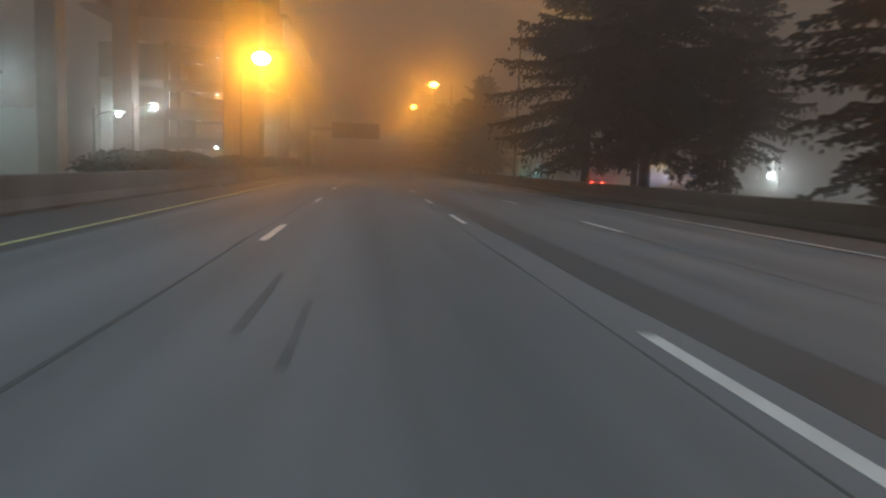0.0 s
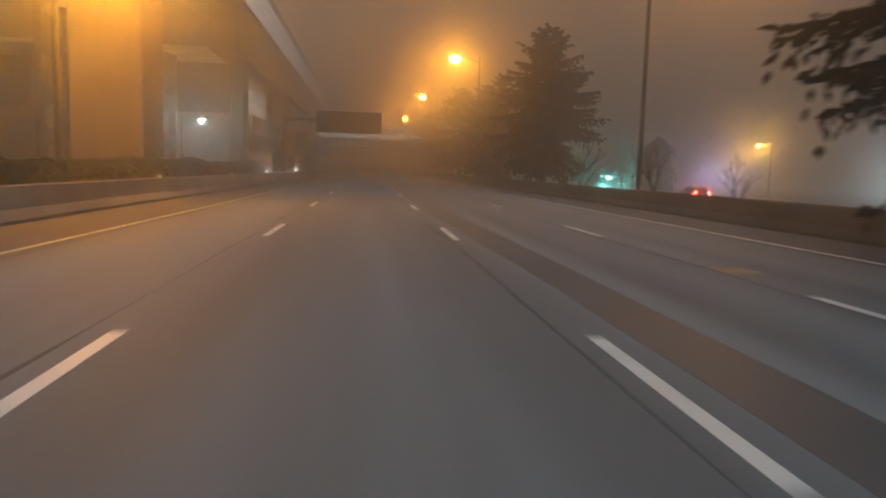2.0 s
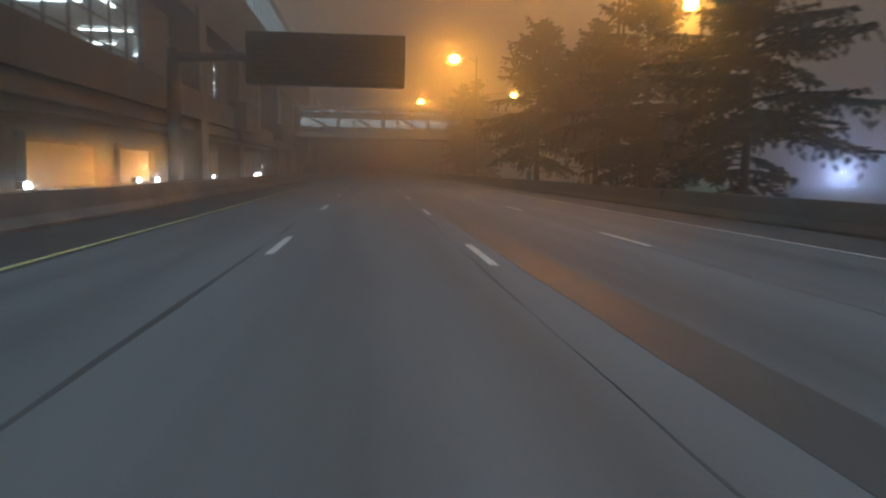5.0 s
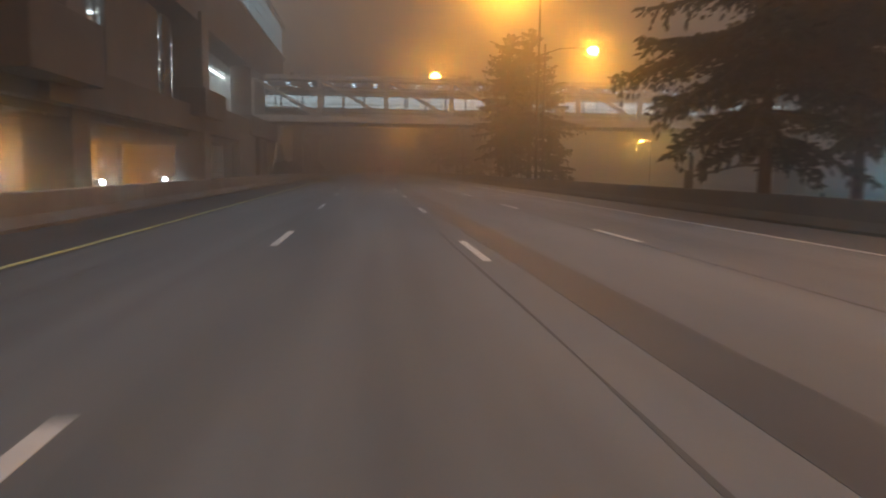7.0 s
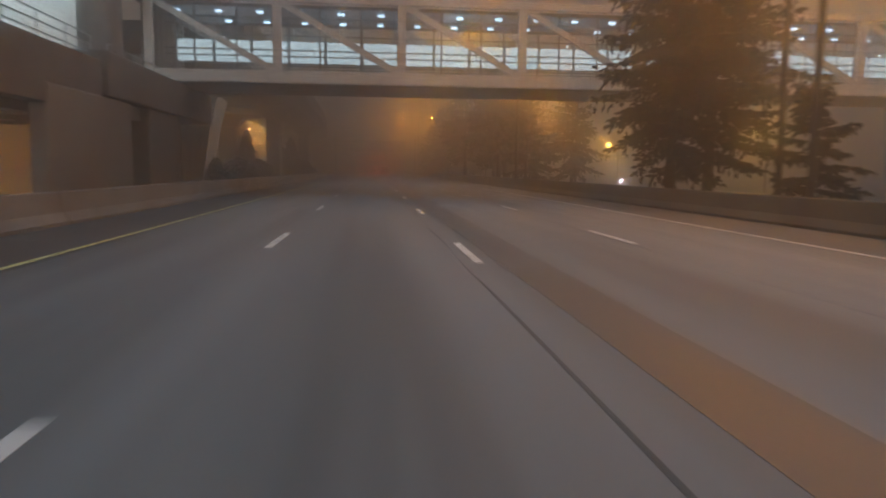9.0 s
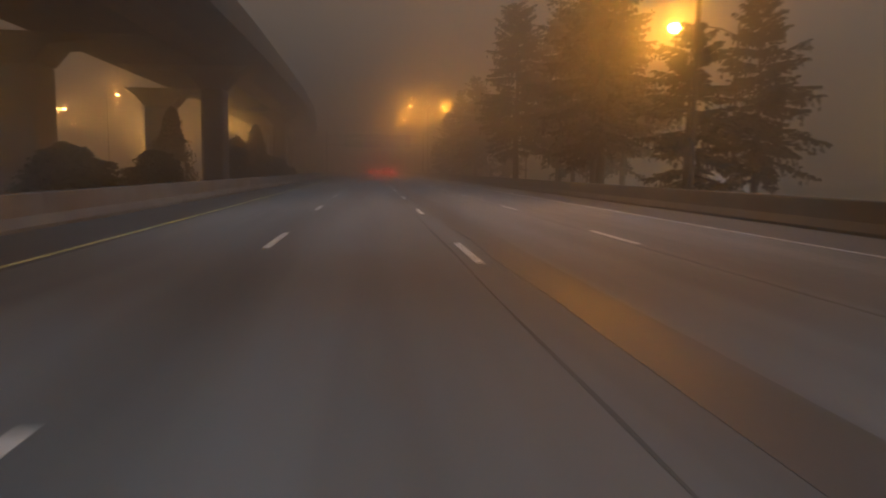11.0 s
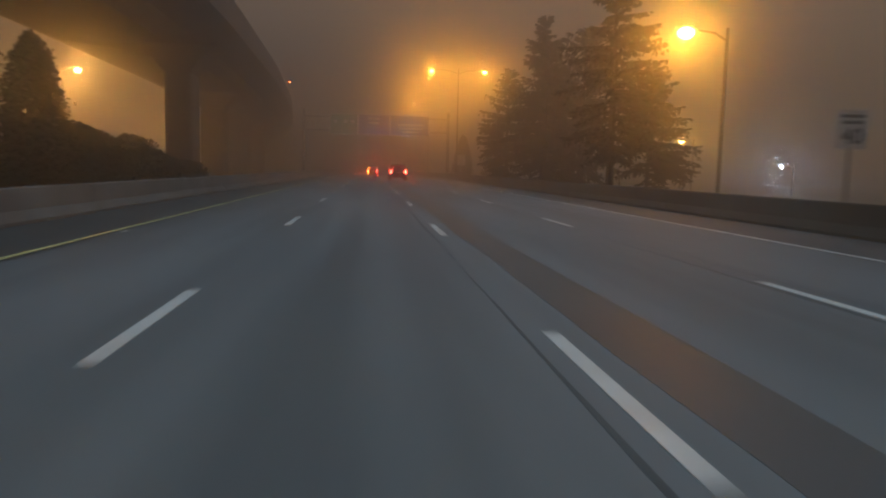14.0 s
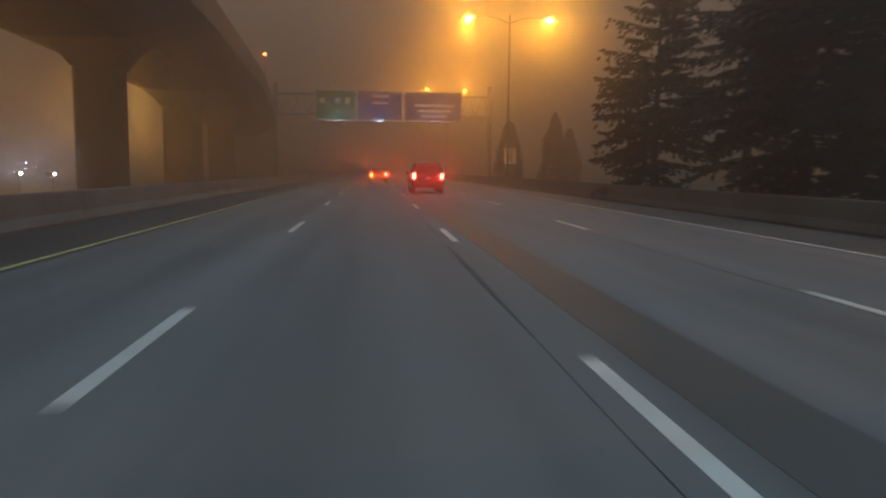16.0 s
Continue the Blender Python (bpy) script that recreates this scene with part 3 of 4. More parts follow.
# windows between the columns on the upper floor
for y0, y1 in zip(COLS, COLS[1:] + (200.0,)):
    a, c = y0 + 0.95, y1 - 0.95
    for i in range(3):
        yy = a + (c - a) * (i + 0.5) / 3
        part("tube_lamp", boxed(-20.0 - 3 * (i % 2), -16.5 - 3 * (i % 2), yy - 0.07, yy + 0.07, 10.45, 10.57), M_TUBE, b, "white fluorescent tube lamp")
        part("tube_lamp", boxed(-15.2, -15.06, yy - 1.6, yy + 1.2, 10.45, 10.57), M_TUBE, b, "white fluorescent tube lamp")
    lamp("hall_light", -20.0, 0.5 * (a + c), 9.6, 800 if y0 < 110 else 400 if y0 < 140 else 620, (0.80, 0.96, 1.0), 0.05)
    if 130 < y0 < 170:  # solid recessed wall with a tall window and a slit
        s, e = ((145.4, 147.2) if y0 < 150 else (153.0, 158.3))
        f, g = ((136.0, 137.0) if y0 < 150 else (167.2, 168.3))
        cuts = sorted((s, e, f, g))
        for p, q in ((a, cuts[0]), (cuts[1], cuts[2]), (cuts[3], c)):
            if q - p > 0.1:
                part("wall_panel", boxed(-13.2, -12.95, p, q, 4.5, 10.8), M_CONCRETE, b)
        for p, q in ((s, e), (f, g)):
            w = part("window", boxed(-13.1, -13.08, p, q, 5.4, 10.8), M_GLASS, b, "tall window lit from within")
            w.visible_shadow = False
            n = max(1, int((q - p) / 0.9))
            for i in range(n + 1):
                part("mullion", boxed(-13.16, -13.02, p + (q - p) * i / n - 0.04, p + (q - p) * i / n + 0.04, 5.4, 10.8), M_MULLION, w)
            for z in (6.6, 7.8, 9.0):
                part("transom", boxed(-13.14, -13.04, p, q, z, z + 0.07), M_MULLION, w)
        continue
    if y0 > 160:  # open bays with a rail
        for z in (6.1, 6.45, 6.8):
            part("rail", tubed([(-11.6, a, z), (-11.6, c, z)], 0.03, 6), M_STEEL, b)
        for i in range(8):
            part("rail_post", boxed(-11.63, -11.57, a + (c - a) * i / 7 - 0.03, a + (c - a) * i / 7 + 0.03, 5.6, 6.8), M_STEEL, b)
        continue
    part("wall_panel", boxed(-13.2, -12.9, 127.0, c, 4.5, 10.7), M_CONCRETE, b)
    part("wall_panel", boxed(-13.2, -12.9, a, 126.97, 4.5, 6.0), M_CONCRETE, b)
    c = 126.95
    w = part("window", boxed(-13.02, -13.0, a, c, 6.02, 10.7), M_GLASS, b, "tall gridded window lit from within")
    w.visible_shadow = False
    n = 8
    for i in range(n + 1):
        part("mullion", boxed(-13.08, -12.94, a + (c - a) * i / n - 0.05, a + (c - a) * i / n + 0.05, 6.02, 10.7), M_MULLION, w)
    for z in (6.02, 7.15, 8.3, 9.45, 10.6):
        part("transom", boxed(-13.06, -12.96, a, c, z, z + 0.07), M_MULLION, w)
# floor level under the deck: orange lit bays and small white flood lamps
for k, (y0, y1) in enumerate(((135.0, 150.0), (153.0, 170.0), (172.0, 188.0), (189.0, 197.0))):
    lamp("bay_light", -29.0, 0.5 * (y0 + y1), 1.2, (1000, 1900, 2300, 2000)[k], (1.0, 0.37, 0.065), 0.05)


def flood(x, y, z, label="small white flood lamp on a short post", group="flood lamps under the deck"):
    g = empty("flood_lamp", pose(x, y, -1.0), label, "lamp", group)
    part("post", tubed([(0, 0, 0), (0, 0, z + 0.9)], 0.05, 8), M_DARKSTEEL, g)
    part("housing", boxed(-0.22, 0.12, -0.2, 0.2, z + 0.85, z + 1.15, bevel=0.02), M_DARKSTEEL, g)
    bm = bmesh.new()
    bmesh.ops.create_uvsphere(bm, u_segments=12, v_segments=8, radius=0.13)
    bmesh.ops.transform(bm, matrix=pose(0.2, -0.1, z + 1.0), verts=bm.verts)
    part("lens", bm, M_FLOOD, g, "glowing white lens")
    lamp("flood_light", x + 0.65, y - 0.3, z, 16, COOL, 0.04)


M_FLOOD = glow("flood_lens_glow", COOL, 90)
for x, y in ((-13.9, 114.5), (-13.9, 128.3), (-13.8, 131.6), (-13.8, 148.0), (-13.8, 152.5), (-13.8, 159.0), (-13.7, 170.0), (-13.7, 173.0), (-13.5, 181.0)):
    flood(x, y, 0.55)
for x, y in ((-27.0, 352.0), (-28.6, 355.0), (-30.4, 353.5), (-32.0, 357.0), (-26.0, 356.0)):
    flood(x, y, 0.75, "small bluish lamp on a short post beyond the viaduct", "lamps beyond the viaduct")

for y in (118.0, 137.0, 156.0, 175.0, 193.9):
    part("inner_column", boxed(-26.0, -24.2, y - 0.8, y + 0.8, -1.0, 3.6, bevel=0.05), M_CONCRETE, b)

# notice board on the end pier, beside the entrance
nb = empty("notice_board", pose(-11.6, 193.0, -1.0), "white notice board with dark lines on a post", "sign")
part("post", tubed([(0, 0, 0), (0, 0, 3.9)], 0.05, 8), M_STEEL, nb)
pl = part("panel", boxed(-0.25, 0.25, -0.08, -0.05, 2.9, 3.85), M_WHITESTEEL, nb)
for z in (3.05, 3.3, 3.5, 3.68):
    part("text_bar", boxed(-0.19, 0.17, -0.086, -0.081, z, z + 0.07), M_DARKSTEEL, pl)

# end block and flared pier under the end of the footbridge
eb = empty("end_block", pose(0, 0, 0), "massive brown concrete abutment block with flared pier", "building")
for x0, y0, y1 in ((-11.6, 183.2, 191.9), (-14.0, 194.6, 199.9)):
    part("block", boxed(x0, -10.95, y0, y1, -1.0, 4.3, bevel=0.1), M_CONCRETE, eb)
for y0, y1 in ((191.95, 194.55), (199.95, 207.4)):
    part("recess_wall", boxed(-14.0, -12.7, y0, y1, -1.0, 4.3), M_BEAM, eb, "dark recessed concrete wall")
part("cap", boxed(-14.5, -10.8, 188.6, 208.0, 4.3, 6.2, bevel=0.1), M_BEAM, eb)
bm = bmesh.new()
rows = [[bm.verts.new((x, y, z)) for x, y in ((x0, 209.0), (x1, 209.0), (x1, 212.5), (x0, 212.5))] for x0, x1, z in ((-14.2, -12.0, -1.0), (-14.6, -11.2, 4.0), (-15.0, -10.6, 6.3))]
for r0, r1 in zip(rows, rows[1:]):
    for i in range(4):
        bm.faces.new((r0[i], r0[(i + 1) % 4], r1[(i + 1) % 4], r1[i]))
bm.faces.new(rows[0][::-1])
bm.faces.new(rows[-1])
part("flared_pier", bm, M_PLASTER, eb, "pale pier that widens upwards")
for y in (192.2, 201.5):
    part("round_column", tubed([(-12.3, y, 6.2), (-12.3, y, 11.0)], 0.95, 20), M_CONCRETE, eb)
lamp("pier_light", -10.6, 215.5, 0.4, 45, (0.75, 0.75, 1.0))

# pier of the ramp before the building, lit by the lamp in front of it, and the ramp above
rp = empty("ramp", pose(0, 0, 0), "concrete ramp on a broad pier beside the road", "ramp")
part("pier", boxed(-13.6, -10.35, 68.0, 71.5, -1.0, 15.5, bevel=0.12), M_CONCRETE, rp)
bm = bmesh.new()
extrude_profile(bm, [(-26.0, 15.5), (-10.6, 15.5), (-10.0, 16.3), (-10.0, 19.4), (-10.3, 19.4), (-10.3, 17.0), (-26.0, 17.0)], 40.0, 79.0)
part("deck", bm, M_BEAM, rp)
part("column", boxed(-21.9, -20.6, 50.0, 51.6, -1.0, 15.5, bevel=0.06), M_CONCRETE, rp)
part("column", boxed(-22.5, -20.9, 66.0, 68.0, -1.0, 15.5, bevel=0.06), M_CONCRETE, rp)

# stair tower with open landings
st = empty("stair_tower", pose(2.0, 17.0, 0), "open concrete stair tower with white lamps", "building")
for x in (-27.0, -19.6):
    for y in (74.0, 82.6):
        part("column", boxed(x, x + 0.6, y, y + 0.6, -1.0, 15.0), M_BEAM, st)
for z in (2.4, 5.8, 9.2, 12.6):
    lv = part("landing", boxed(-27.0, -19.0, 74.0, 83.2, z, z + 0.35), M_BEAM, st)
    part("balustrade", boxed(-19.1, -19.0, 74.0, 83.2, z + 0.35, z + 1.3), M_BEAM, lv)
    part("balustrade", boxed(-27.0, -19.1, 74.0, 74.1, z + 0.35, z + 1.3), M_BEAM, lv)
    part("tube_lamp", boxed(-23.2, -22.6, 74.3, 74.4, z - 0.1, z - 0.03), M_TUBE, lv, "white tube lamp")
    part("tube_lamp", boxed(-19.5, -19.4, 77.5, 78.1, z - 0.1, z - 0.03), M_TUBE, lv, "white tube lamp")
    lamp("landing_light", -19.0, 90.4, z - 0.6, 3, COOL)
part("stair_wall", boxed(-25.6, -25.2, 74.6, 82.6, -1.0, 15.0), M_BEAM, st)
M_STRIP = glow("stair_glazing_glow", (0.72, 0.93, 1.0), 0.9)
for z0, z1 in ((3.6, 4.6), (6.5, 8.9), (10.7, 13.2)):  # slim lit glazing at the corner, with a lamp at its head and foot
    sg = part("stair_glazing", boxed(-19.3, -18.95, 73.9, 73.97, z0, z1), M_STRIP, st, "slim lit stair window")
    for zz in (z0, 0.5 * (z0 + z1), z1):
        part("glazing_bar", boxed(-19.34, -18.91, 73.84, 73.9, zz - 0.04, zz + 0.04), M_MULLION, sg)
    for xx, zz in ((-20.6, z1), (-18.3, z0)):
        part("wall_lamp", boxed(xx - 0.12, xx + 0.12, 73.7, 73.9, zz, zz + 0.12, bevel=0.03), M_TUBE2, st, "small white wall lamp")

# pale wall and gate of the car park
cw = empty("car_park_wall", pose(0, 0, 0), "pale lit wall of the car park behind the hedge", "wall")
for k in range(5):
    part("panel", boxed(-42.0 + 4.0 * k, -38.06 + 4.0 * k, 52.2, 52.5, -1.0, 4.2), M_PLASTER, cw)
    part("post", boxed(-38.12 + 4.0 * k, -37.94 + 4.0 * k, 52.0, 52.19, -1.0, 4.35), M_CONCRETE, cw)


# ---------------------------------------------------------------- footbridge over the road
fb = empty("footbridge", pose(0, 0, 0), "white steel truss footbridge with lit glazed walkway", "bridge")
X0, DX, NB = -12.5, 7.1, 9
X1 = X0 + DX * NB
part("floor_slab", boxed(X0, X1, 200.3, 206.7, 6.25, 6.5), M_DARKSTEEL, fb, "dark steel soffit")
for y in (200.0, 206.7):
    part("bottom_chord", boxed(X0, X1, y, y + 0.35, 6.3, 6.98, bevel=0.02), M_WHITESTEEL, fb)
    part("top_chord", boxed(X0, X1, y, y + 0.35, 10.8, 11.2, bevel=0.02), M_WHITESTEEL, fb)
    for k in range(NB + 1):
        x = X0 + DX * k
        part("upright", boxed(x - 0.24, x + 0.24, y + 0.02, y + 0.33, 6.98, 10.8), M_WHITESTEEL, fb)
    for k in range(NB):
        x = X0 + DX * k
        bm = bmesh.new()
        pr = [(0.24, 10.8), (0.56, 10.8), (DX - 0.24, 7.2), (DX - 0.24, 6.98), (DX - 0.56, 6.98), (0.24, 10.58)]
        extrude_profile(bm, [(x + (a if k < 7 else DX - a), u) for a, u in pr], y + 0.06, y + 0.29)
        part("diagonal", bm, M_WHITESTEEL, fb)
part("walk_roof", boxed(X0, X1, 200.6, 206.4, 10.6, 10.78), M_MULLION, fb)
for y, yl in ((200.75, 200.7), (206.3, 206.25)):
    for k in range(NB * 3):
        xa = X0 + DX * k / 3
        gl = part("pane", boxed(xa + 0.06, xa + DX / 3 - 0.06, y, y + 0.02, 7.4, 10.0), M_GLASS, fb)
        gl.visible_shadow = False
        part("glazing_bar", boxed(xa - 0.04, xa + 0.04, y - 0.03, y + 0.05, 6.5, 10.6), M_MULLION, fb)
    for z in (7.3, 7.85, 8.2, 9.6, 10.0):
        part("rail", boxed(X0, X1, y - 0.04, y + 0.06, z, z + 0.06), M_MULLION, fb)
# white panels on the far side of the walkway; lamplight on them is emission
M_LITPANEL = glow("lit_panel_glow", (0.76, 0.93, 1.0), 0.95)
for k in range(NB * 3):
    xa = X0 + DX * k / 3
    part("lit_panel", boxed(xa + 0.1, xa + DX / 3 - 0.1, 205.9, 206.04, 8.25, 9.6, bevel=0.02), M_LITPANEL, fb, "white panel with its lamplight put in as glow")
M_BRIDGELAMP = glow("bridge_lamp_glow", (0.55, 0.78, 1.0), 3.2)
for k in range(NB * 3):
    x = X0 + DX * (k + 0.5) / 3
    for y in (201.6, 204.6):
        part("ceiling_lamp", boxed(x - 0.2, x + 0.2, y, y + 0.12, 10.46, 10.58, bevel=0.02), M_BRIDGELAMP, fb, "white ceiling lamp")
for k in range(NB):
    lamp("bridge_light", X0 + DX * (k + 0.5), 203.2, 9.3, 170, (0.72, 0.88, 1.0), 0.04)
part("pier", boxed(X1 - 2.0, X1 + 0.2, 202.0, 205.0, -1.0, 6.25, bevel=0.06), M_CONCRETE, fb)

# ---------------------------------------------------------------- viaduct
vd = empty("viaduct", pose(0, 0, 0), "dark elevated concrete viaduct on broad piers", "viaduct")
EDGE = ((214.0, -9.6), (258.0, -9.4), (305.0, -9.8), (340.0, -11.0), (380.0, -13.5), (430.0, -18.5), (480.0, -26.0))


def edge(y):
    for (a, xa), (c, xc) in zip(EDGE, EDGE[1:]):
        if y <= c:
            return xa + (xc - xa) * (y - a) / (c - a)
    return EDGE[-1][1]


pr = [(0.0, 11.2), (0.0, 13.2), (-0.35, 13.2), (-0.35, 12.2), (-15.0, 12.2), (-15.0, 13.2), (-15.4, 13.2), (-15.4, 11.2), (-12.6, 10.6), (-11.4, 9.7), (-4.2, 9.7), (-3.0, 10.6)]
step = 6.0
y = 214.0
while y < 480.0:
    bm = bmesh.new()
    rings = [[bm.verts.new((edge(yy) + a, yy, u)) for a, u in pr] for yy in (y, y + step - 0.03)]
    k = len(pr)
    for i in range(k):
        bm.faces.new((rings[0][i], rings[0][(i + 1) % k], rings[1][(i + 1) % k], rings[1][i]))
    bm.faces.new(rings[0][::-1])
    bm.faces.new(rings[1])
    bmesh.ops.recalc_face_normals(bm, faces=bm.faces)
    part("deck_segment", bm, M_BEAM, vd)
    y += step
for y, xa, xb, dy in ((244.0, -24.2, -21.0, 1.6), (257.3, -14.05, -12.2, 1.2), (276.0, -24.0, -21.2, 1.5), (305.5, -14.5, -12.6, 1.3), (339.0, -19.5, -16.9, 1.5), (372.0, -23.0, -19.5, 1.8), (405.0, -25.5, -22.0, 1.8)):
    pier = part("pier", boxed(xa, xb, y - dy, y + dy, -1.0, 7.9, bevel=0.25), M_CONCRETE, vd)
    bm = bmesh.new()
    e = edge(y)
    rows = [[bm.verts.new(p) for p in ((x0, y - w, z), (x1, y - w, z), (x1, y + w, z), (x0, y + w, z))] for x0, x1, w, z in ((xa, xb, dy, 7.9), (xa - 0.9, xb + 0.9, dy + 0.1, 9.0), (min(xa - 2.0, e - 11.5), max(xb + 2.0, e - 4.2), dy + 0.2, 9.75))]
    for r0, r1 in zip(rows, rows[1:]):
        for i in range(4):
            bm.faces.new((r0[i], r0[(i + 1) % 4], r1[(i + 1) % 4], r1[i]))
    bm.faces.new(rows[0][::-1])
    bm.faces.new(rows[-1])
    part("flared_head", bm, M_CONCRETE, pier)
ml = empty("marker_lamp", pose(-15.6, 396.0, 13.2), "small red warning lamp on the viaduct", "lamp")
part("stem", tubed([(0, 0, 0), (0, 0, 4.4)], 0.06, 8), M_DARKSTEEL, ml)
bm = bmesh.new()
bmesh.ops.create_uvsphere(bm, u_segments=10, v_segments=6, radius=0.2)
bmesh.ops.transform(bm, matrix=pose(0, 0, 4.5), verts=bm.verts)
part("lens", bm, glow("red_marker_glow", (1.0, 0.12, 0.03), 60), ml, "glowing red lens")

# delineator post on the left barrier
for x, y in ((-15.2, 254.6), (-12.6, 206.0)):
    dp = empty("delineator", pose(x, y, -1.0), "white reflective marker post behind the barrier", "marker post", "marker posts")
    part("stem", tubed([(0, 0, 0), (0, 0, 1.9)], 0.06, 8), M_STEEL, dp)
    part("reflector", boxed(-0.2, 0.2, -0.1, -0.06, 1.5, 2.9, bevel=0.01), M_WHITESTEEL, dp)


# ---------------------------------------------------------------- signs
M_GREEN = mat("sign_green", (0.02, 0.20, 0.09), 0.45, scale=1.5, fine=25, vary=0.15)
M_BLUE = mat("sign_blue", (0.05, 0.07, 0.32), 0.45, scale=1.5, fine=25, vary=0.15)
M_SIGNWHITE = mat("sign_white", (0.82, 0.82, 0.82), 0.45, scale=1.5, fine=25, vary=0.1)
M_SIGNGREY = mat("sign_grey", (0.16, 0.16, 0.17), 0.5, scale=2, fine=20)
M_BLACK = mat("sign_black", (0.02, 0.02, 0.02), 0.5, scale=2, fine=20)

vm = empty("message_sign", pose(0, 121.0, 0), "dark switched-off message sign on a cantilever arm", "sign")
part("pole", tubed([(-10.4, 2.5, -1.0), (-10.4, 2.5, -0.7), (-10.4, 2.5, -0.69), (-10.4, 2.5, 7.4)], [0.5, 0.5, 0.38, 0.34], 14), M_DARKSTEEL, vm)
part("arm", tubed([(-10.4, 2.5, 6.95), (-6.0, 1.3, 6.95), (0.9, 1.1, 6.95)], [0.26, 0.22, 0.2], 10), M_DARKSTEEL, vm)
hs = part("housing", boxed(-6.35, 1.4, 0.0, 0.95, 5.5, 8.0, bevel=0.05), M_DARKSTEEL, vm)
part("face", boxed(-6.1, 1.15, -0.03, -0.004, 5.75, 7.75), M_BLACK, hs, "black unlit display face")
for k in range(7):
    part("visor", boxed(-6.1, 1.15, -0.14, -0.031, 5.76 + 0.3 * k, 5.785 + 0.3 * k), M_DARKSTEEL, hs)

gt = empty("sign_gantry", pose(0, 365.0, 0), "steel gantry with green and blue direction signs", "sign gantry")
for x in (-10.2, 12.4):
    part("post", tubed([(x, 0.8, -1.0), (x, 0.8, 10.3)], [0.3, 0.22], 12), M_STEEL, gt)
for yy, z in ((0.4, 7.1), (1.2, 7.1), (0.4, 9.2), (1.2, 9.2)):
    part("chord", tubed([(-10.2, yy, z), (12.4, yy, z)], 0.09, 8), M_STEEL, gt)
for k in range(14):
    x = -10.0 + 1.6 * k
    part("lacing", tubed([(x, 0.4, 7.1), (x + 0.8, 0.4, 9.2), (x + 1.6, 0.4, 7.1)], 0.045, 6), M_STEEL, gt)
for x0, x1, m, lab in ((-6.1, -1.85, M_GREEN, "green direction sign with white border"), (-1.75, 3.1, M_BLUE, "blue direction sign with white border"), (3.2, 9.3, M_BLUE, "wide blue direction sign with white border")):
    pn = part("sign_panel", boxed(x0, x1, 0.05, 0.12, 6.45, 9.6, bevel=0.02), m, gt, lab)
    for a in (x0 + 0.03, x1 - 0.11):
        part("border", boxed(a, a + 0.08, 0.04, 0.049, 6.5, 9.55), M_SIGNWHITE, pn)
    for z in (6.5, 9.47):
        part("border", boxed(x0 + 0.12, x1 - 0.12, 0.04, 0.049, z, z + 0.08), M_SIGNWHITE, pn)
    w = x1 - x0
    if m is M_GREEN:
        for cx in (0.18, 0.55, 0.8):
            part("shield", boxed(x0 + w * cx - 0.28, x0 + w * cx + 0.28, 0.038, 0.048, 8.2, 8.75, bevel=0.004), M_SIGNWHITE, pn, "plain white route shield")
    else:
        wide = ((8.2, 0.32, 0.66), (8.9, 0.3, 0.7)) if w < 5.5 else ((8.0, 0.18, 0.86), (7.45, 0.22, 0.82), (6.9, 0.3, 0.74))
        for z, a, c in wide:
            part("text_bar", boxed(x0 + w * a, x0 + w * c, 0.038, 0.048, z, z + 0.26), M_SIGNWHITE, pn)
    part("sign_lamp", boxed(x0 + w * 0.4, x0 + w * 0.6, -0.9, -0.7, 6.25, 6.38, bevel=0.02), M_STEEL, gt)
    part("lamp_strip", boxed(x0 + w * 0.42, x0 + w * 0.58, -0.86, -0.74, 6.381, 6.4), glow("sign_lamp_glow", (0.6, 0.75, 1.0), 30), gt)
    lamp("sign_light", 0.5 * (x0 + x1), 363.9, 6.6, 30, (0.7, 0.82, 1.0), 0.04)


def road_sign(x, y, z, w, h, bars, label, figures=""):
    g = empty("road_sign", pose(x, y, -1.0, 0, 0, -4), label, "road sign", "signs on the right barrier")
    part("post", tubed([(0, 0.04, 0), (0, 0.04, z + h / 2 + 0.95)], 0.045, 8), M_STEEL, g)
    p = part("panel", boxed(-w / 2, w / 2, -0.03, -0.004, z - h / 2 + 1, z + h / 2 + 1, bevel=0.008), M_SIGNWHITE, g)
    for a, c, u, v in bars:
        part("text_bar", boxed(-w / 2 + w * a, -w / 2 + w * c, -0.036, -0.031, z - h / 2 + 1 + h * u, z - h / 2 + 1 + h * v), M_SIGNGREY, p)
    if figures:
        cu = bpy.data.curves.new("figures", "FONT")
        cu.body, cu.size, cu.align_x, cu.extrude, cu.offset = figures, 0.56, "CENTER", 0.003, 0.012
        tmp = new("figures", cu)
        bpy.context.view_layer.update()
        me = bpy.data.meshes.new_from_object(tmp.evaluated_get(bpy.context.evaluated_depsgraph_get()))
        bpy.data.objects.remove(tmp)
        me.materials.clear()
        me.materials.append(M_SIGNGREY)
        fig = new("figures", me)
        fig.parent = p
        fig.matrix_basis = pose(0, -0.0345, z - h / 2 + 1 + h * 0.14, 90, 0, 0)


road_sign(12.4, 268.4, 2.65, 0.82, 1.0, ((0.12, 0.88, 0.8, 0.88), (0.16, 0.84, 0.64, 0.72)), "white speed sign with the number 40 on a steel post", "40")
road_sign(14.2, 363.0, 2.9, 1.25, 1.6, ((0.15, 0.85, 0.78, 0.88), (0.15, 0.85, 0.58, 0.68), (0.2, 0.8, 0.38, 0.48), (0.3, 0.7, 0.16, 0.28)), "white road sign with dark lines on a steel post")

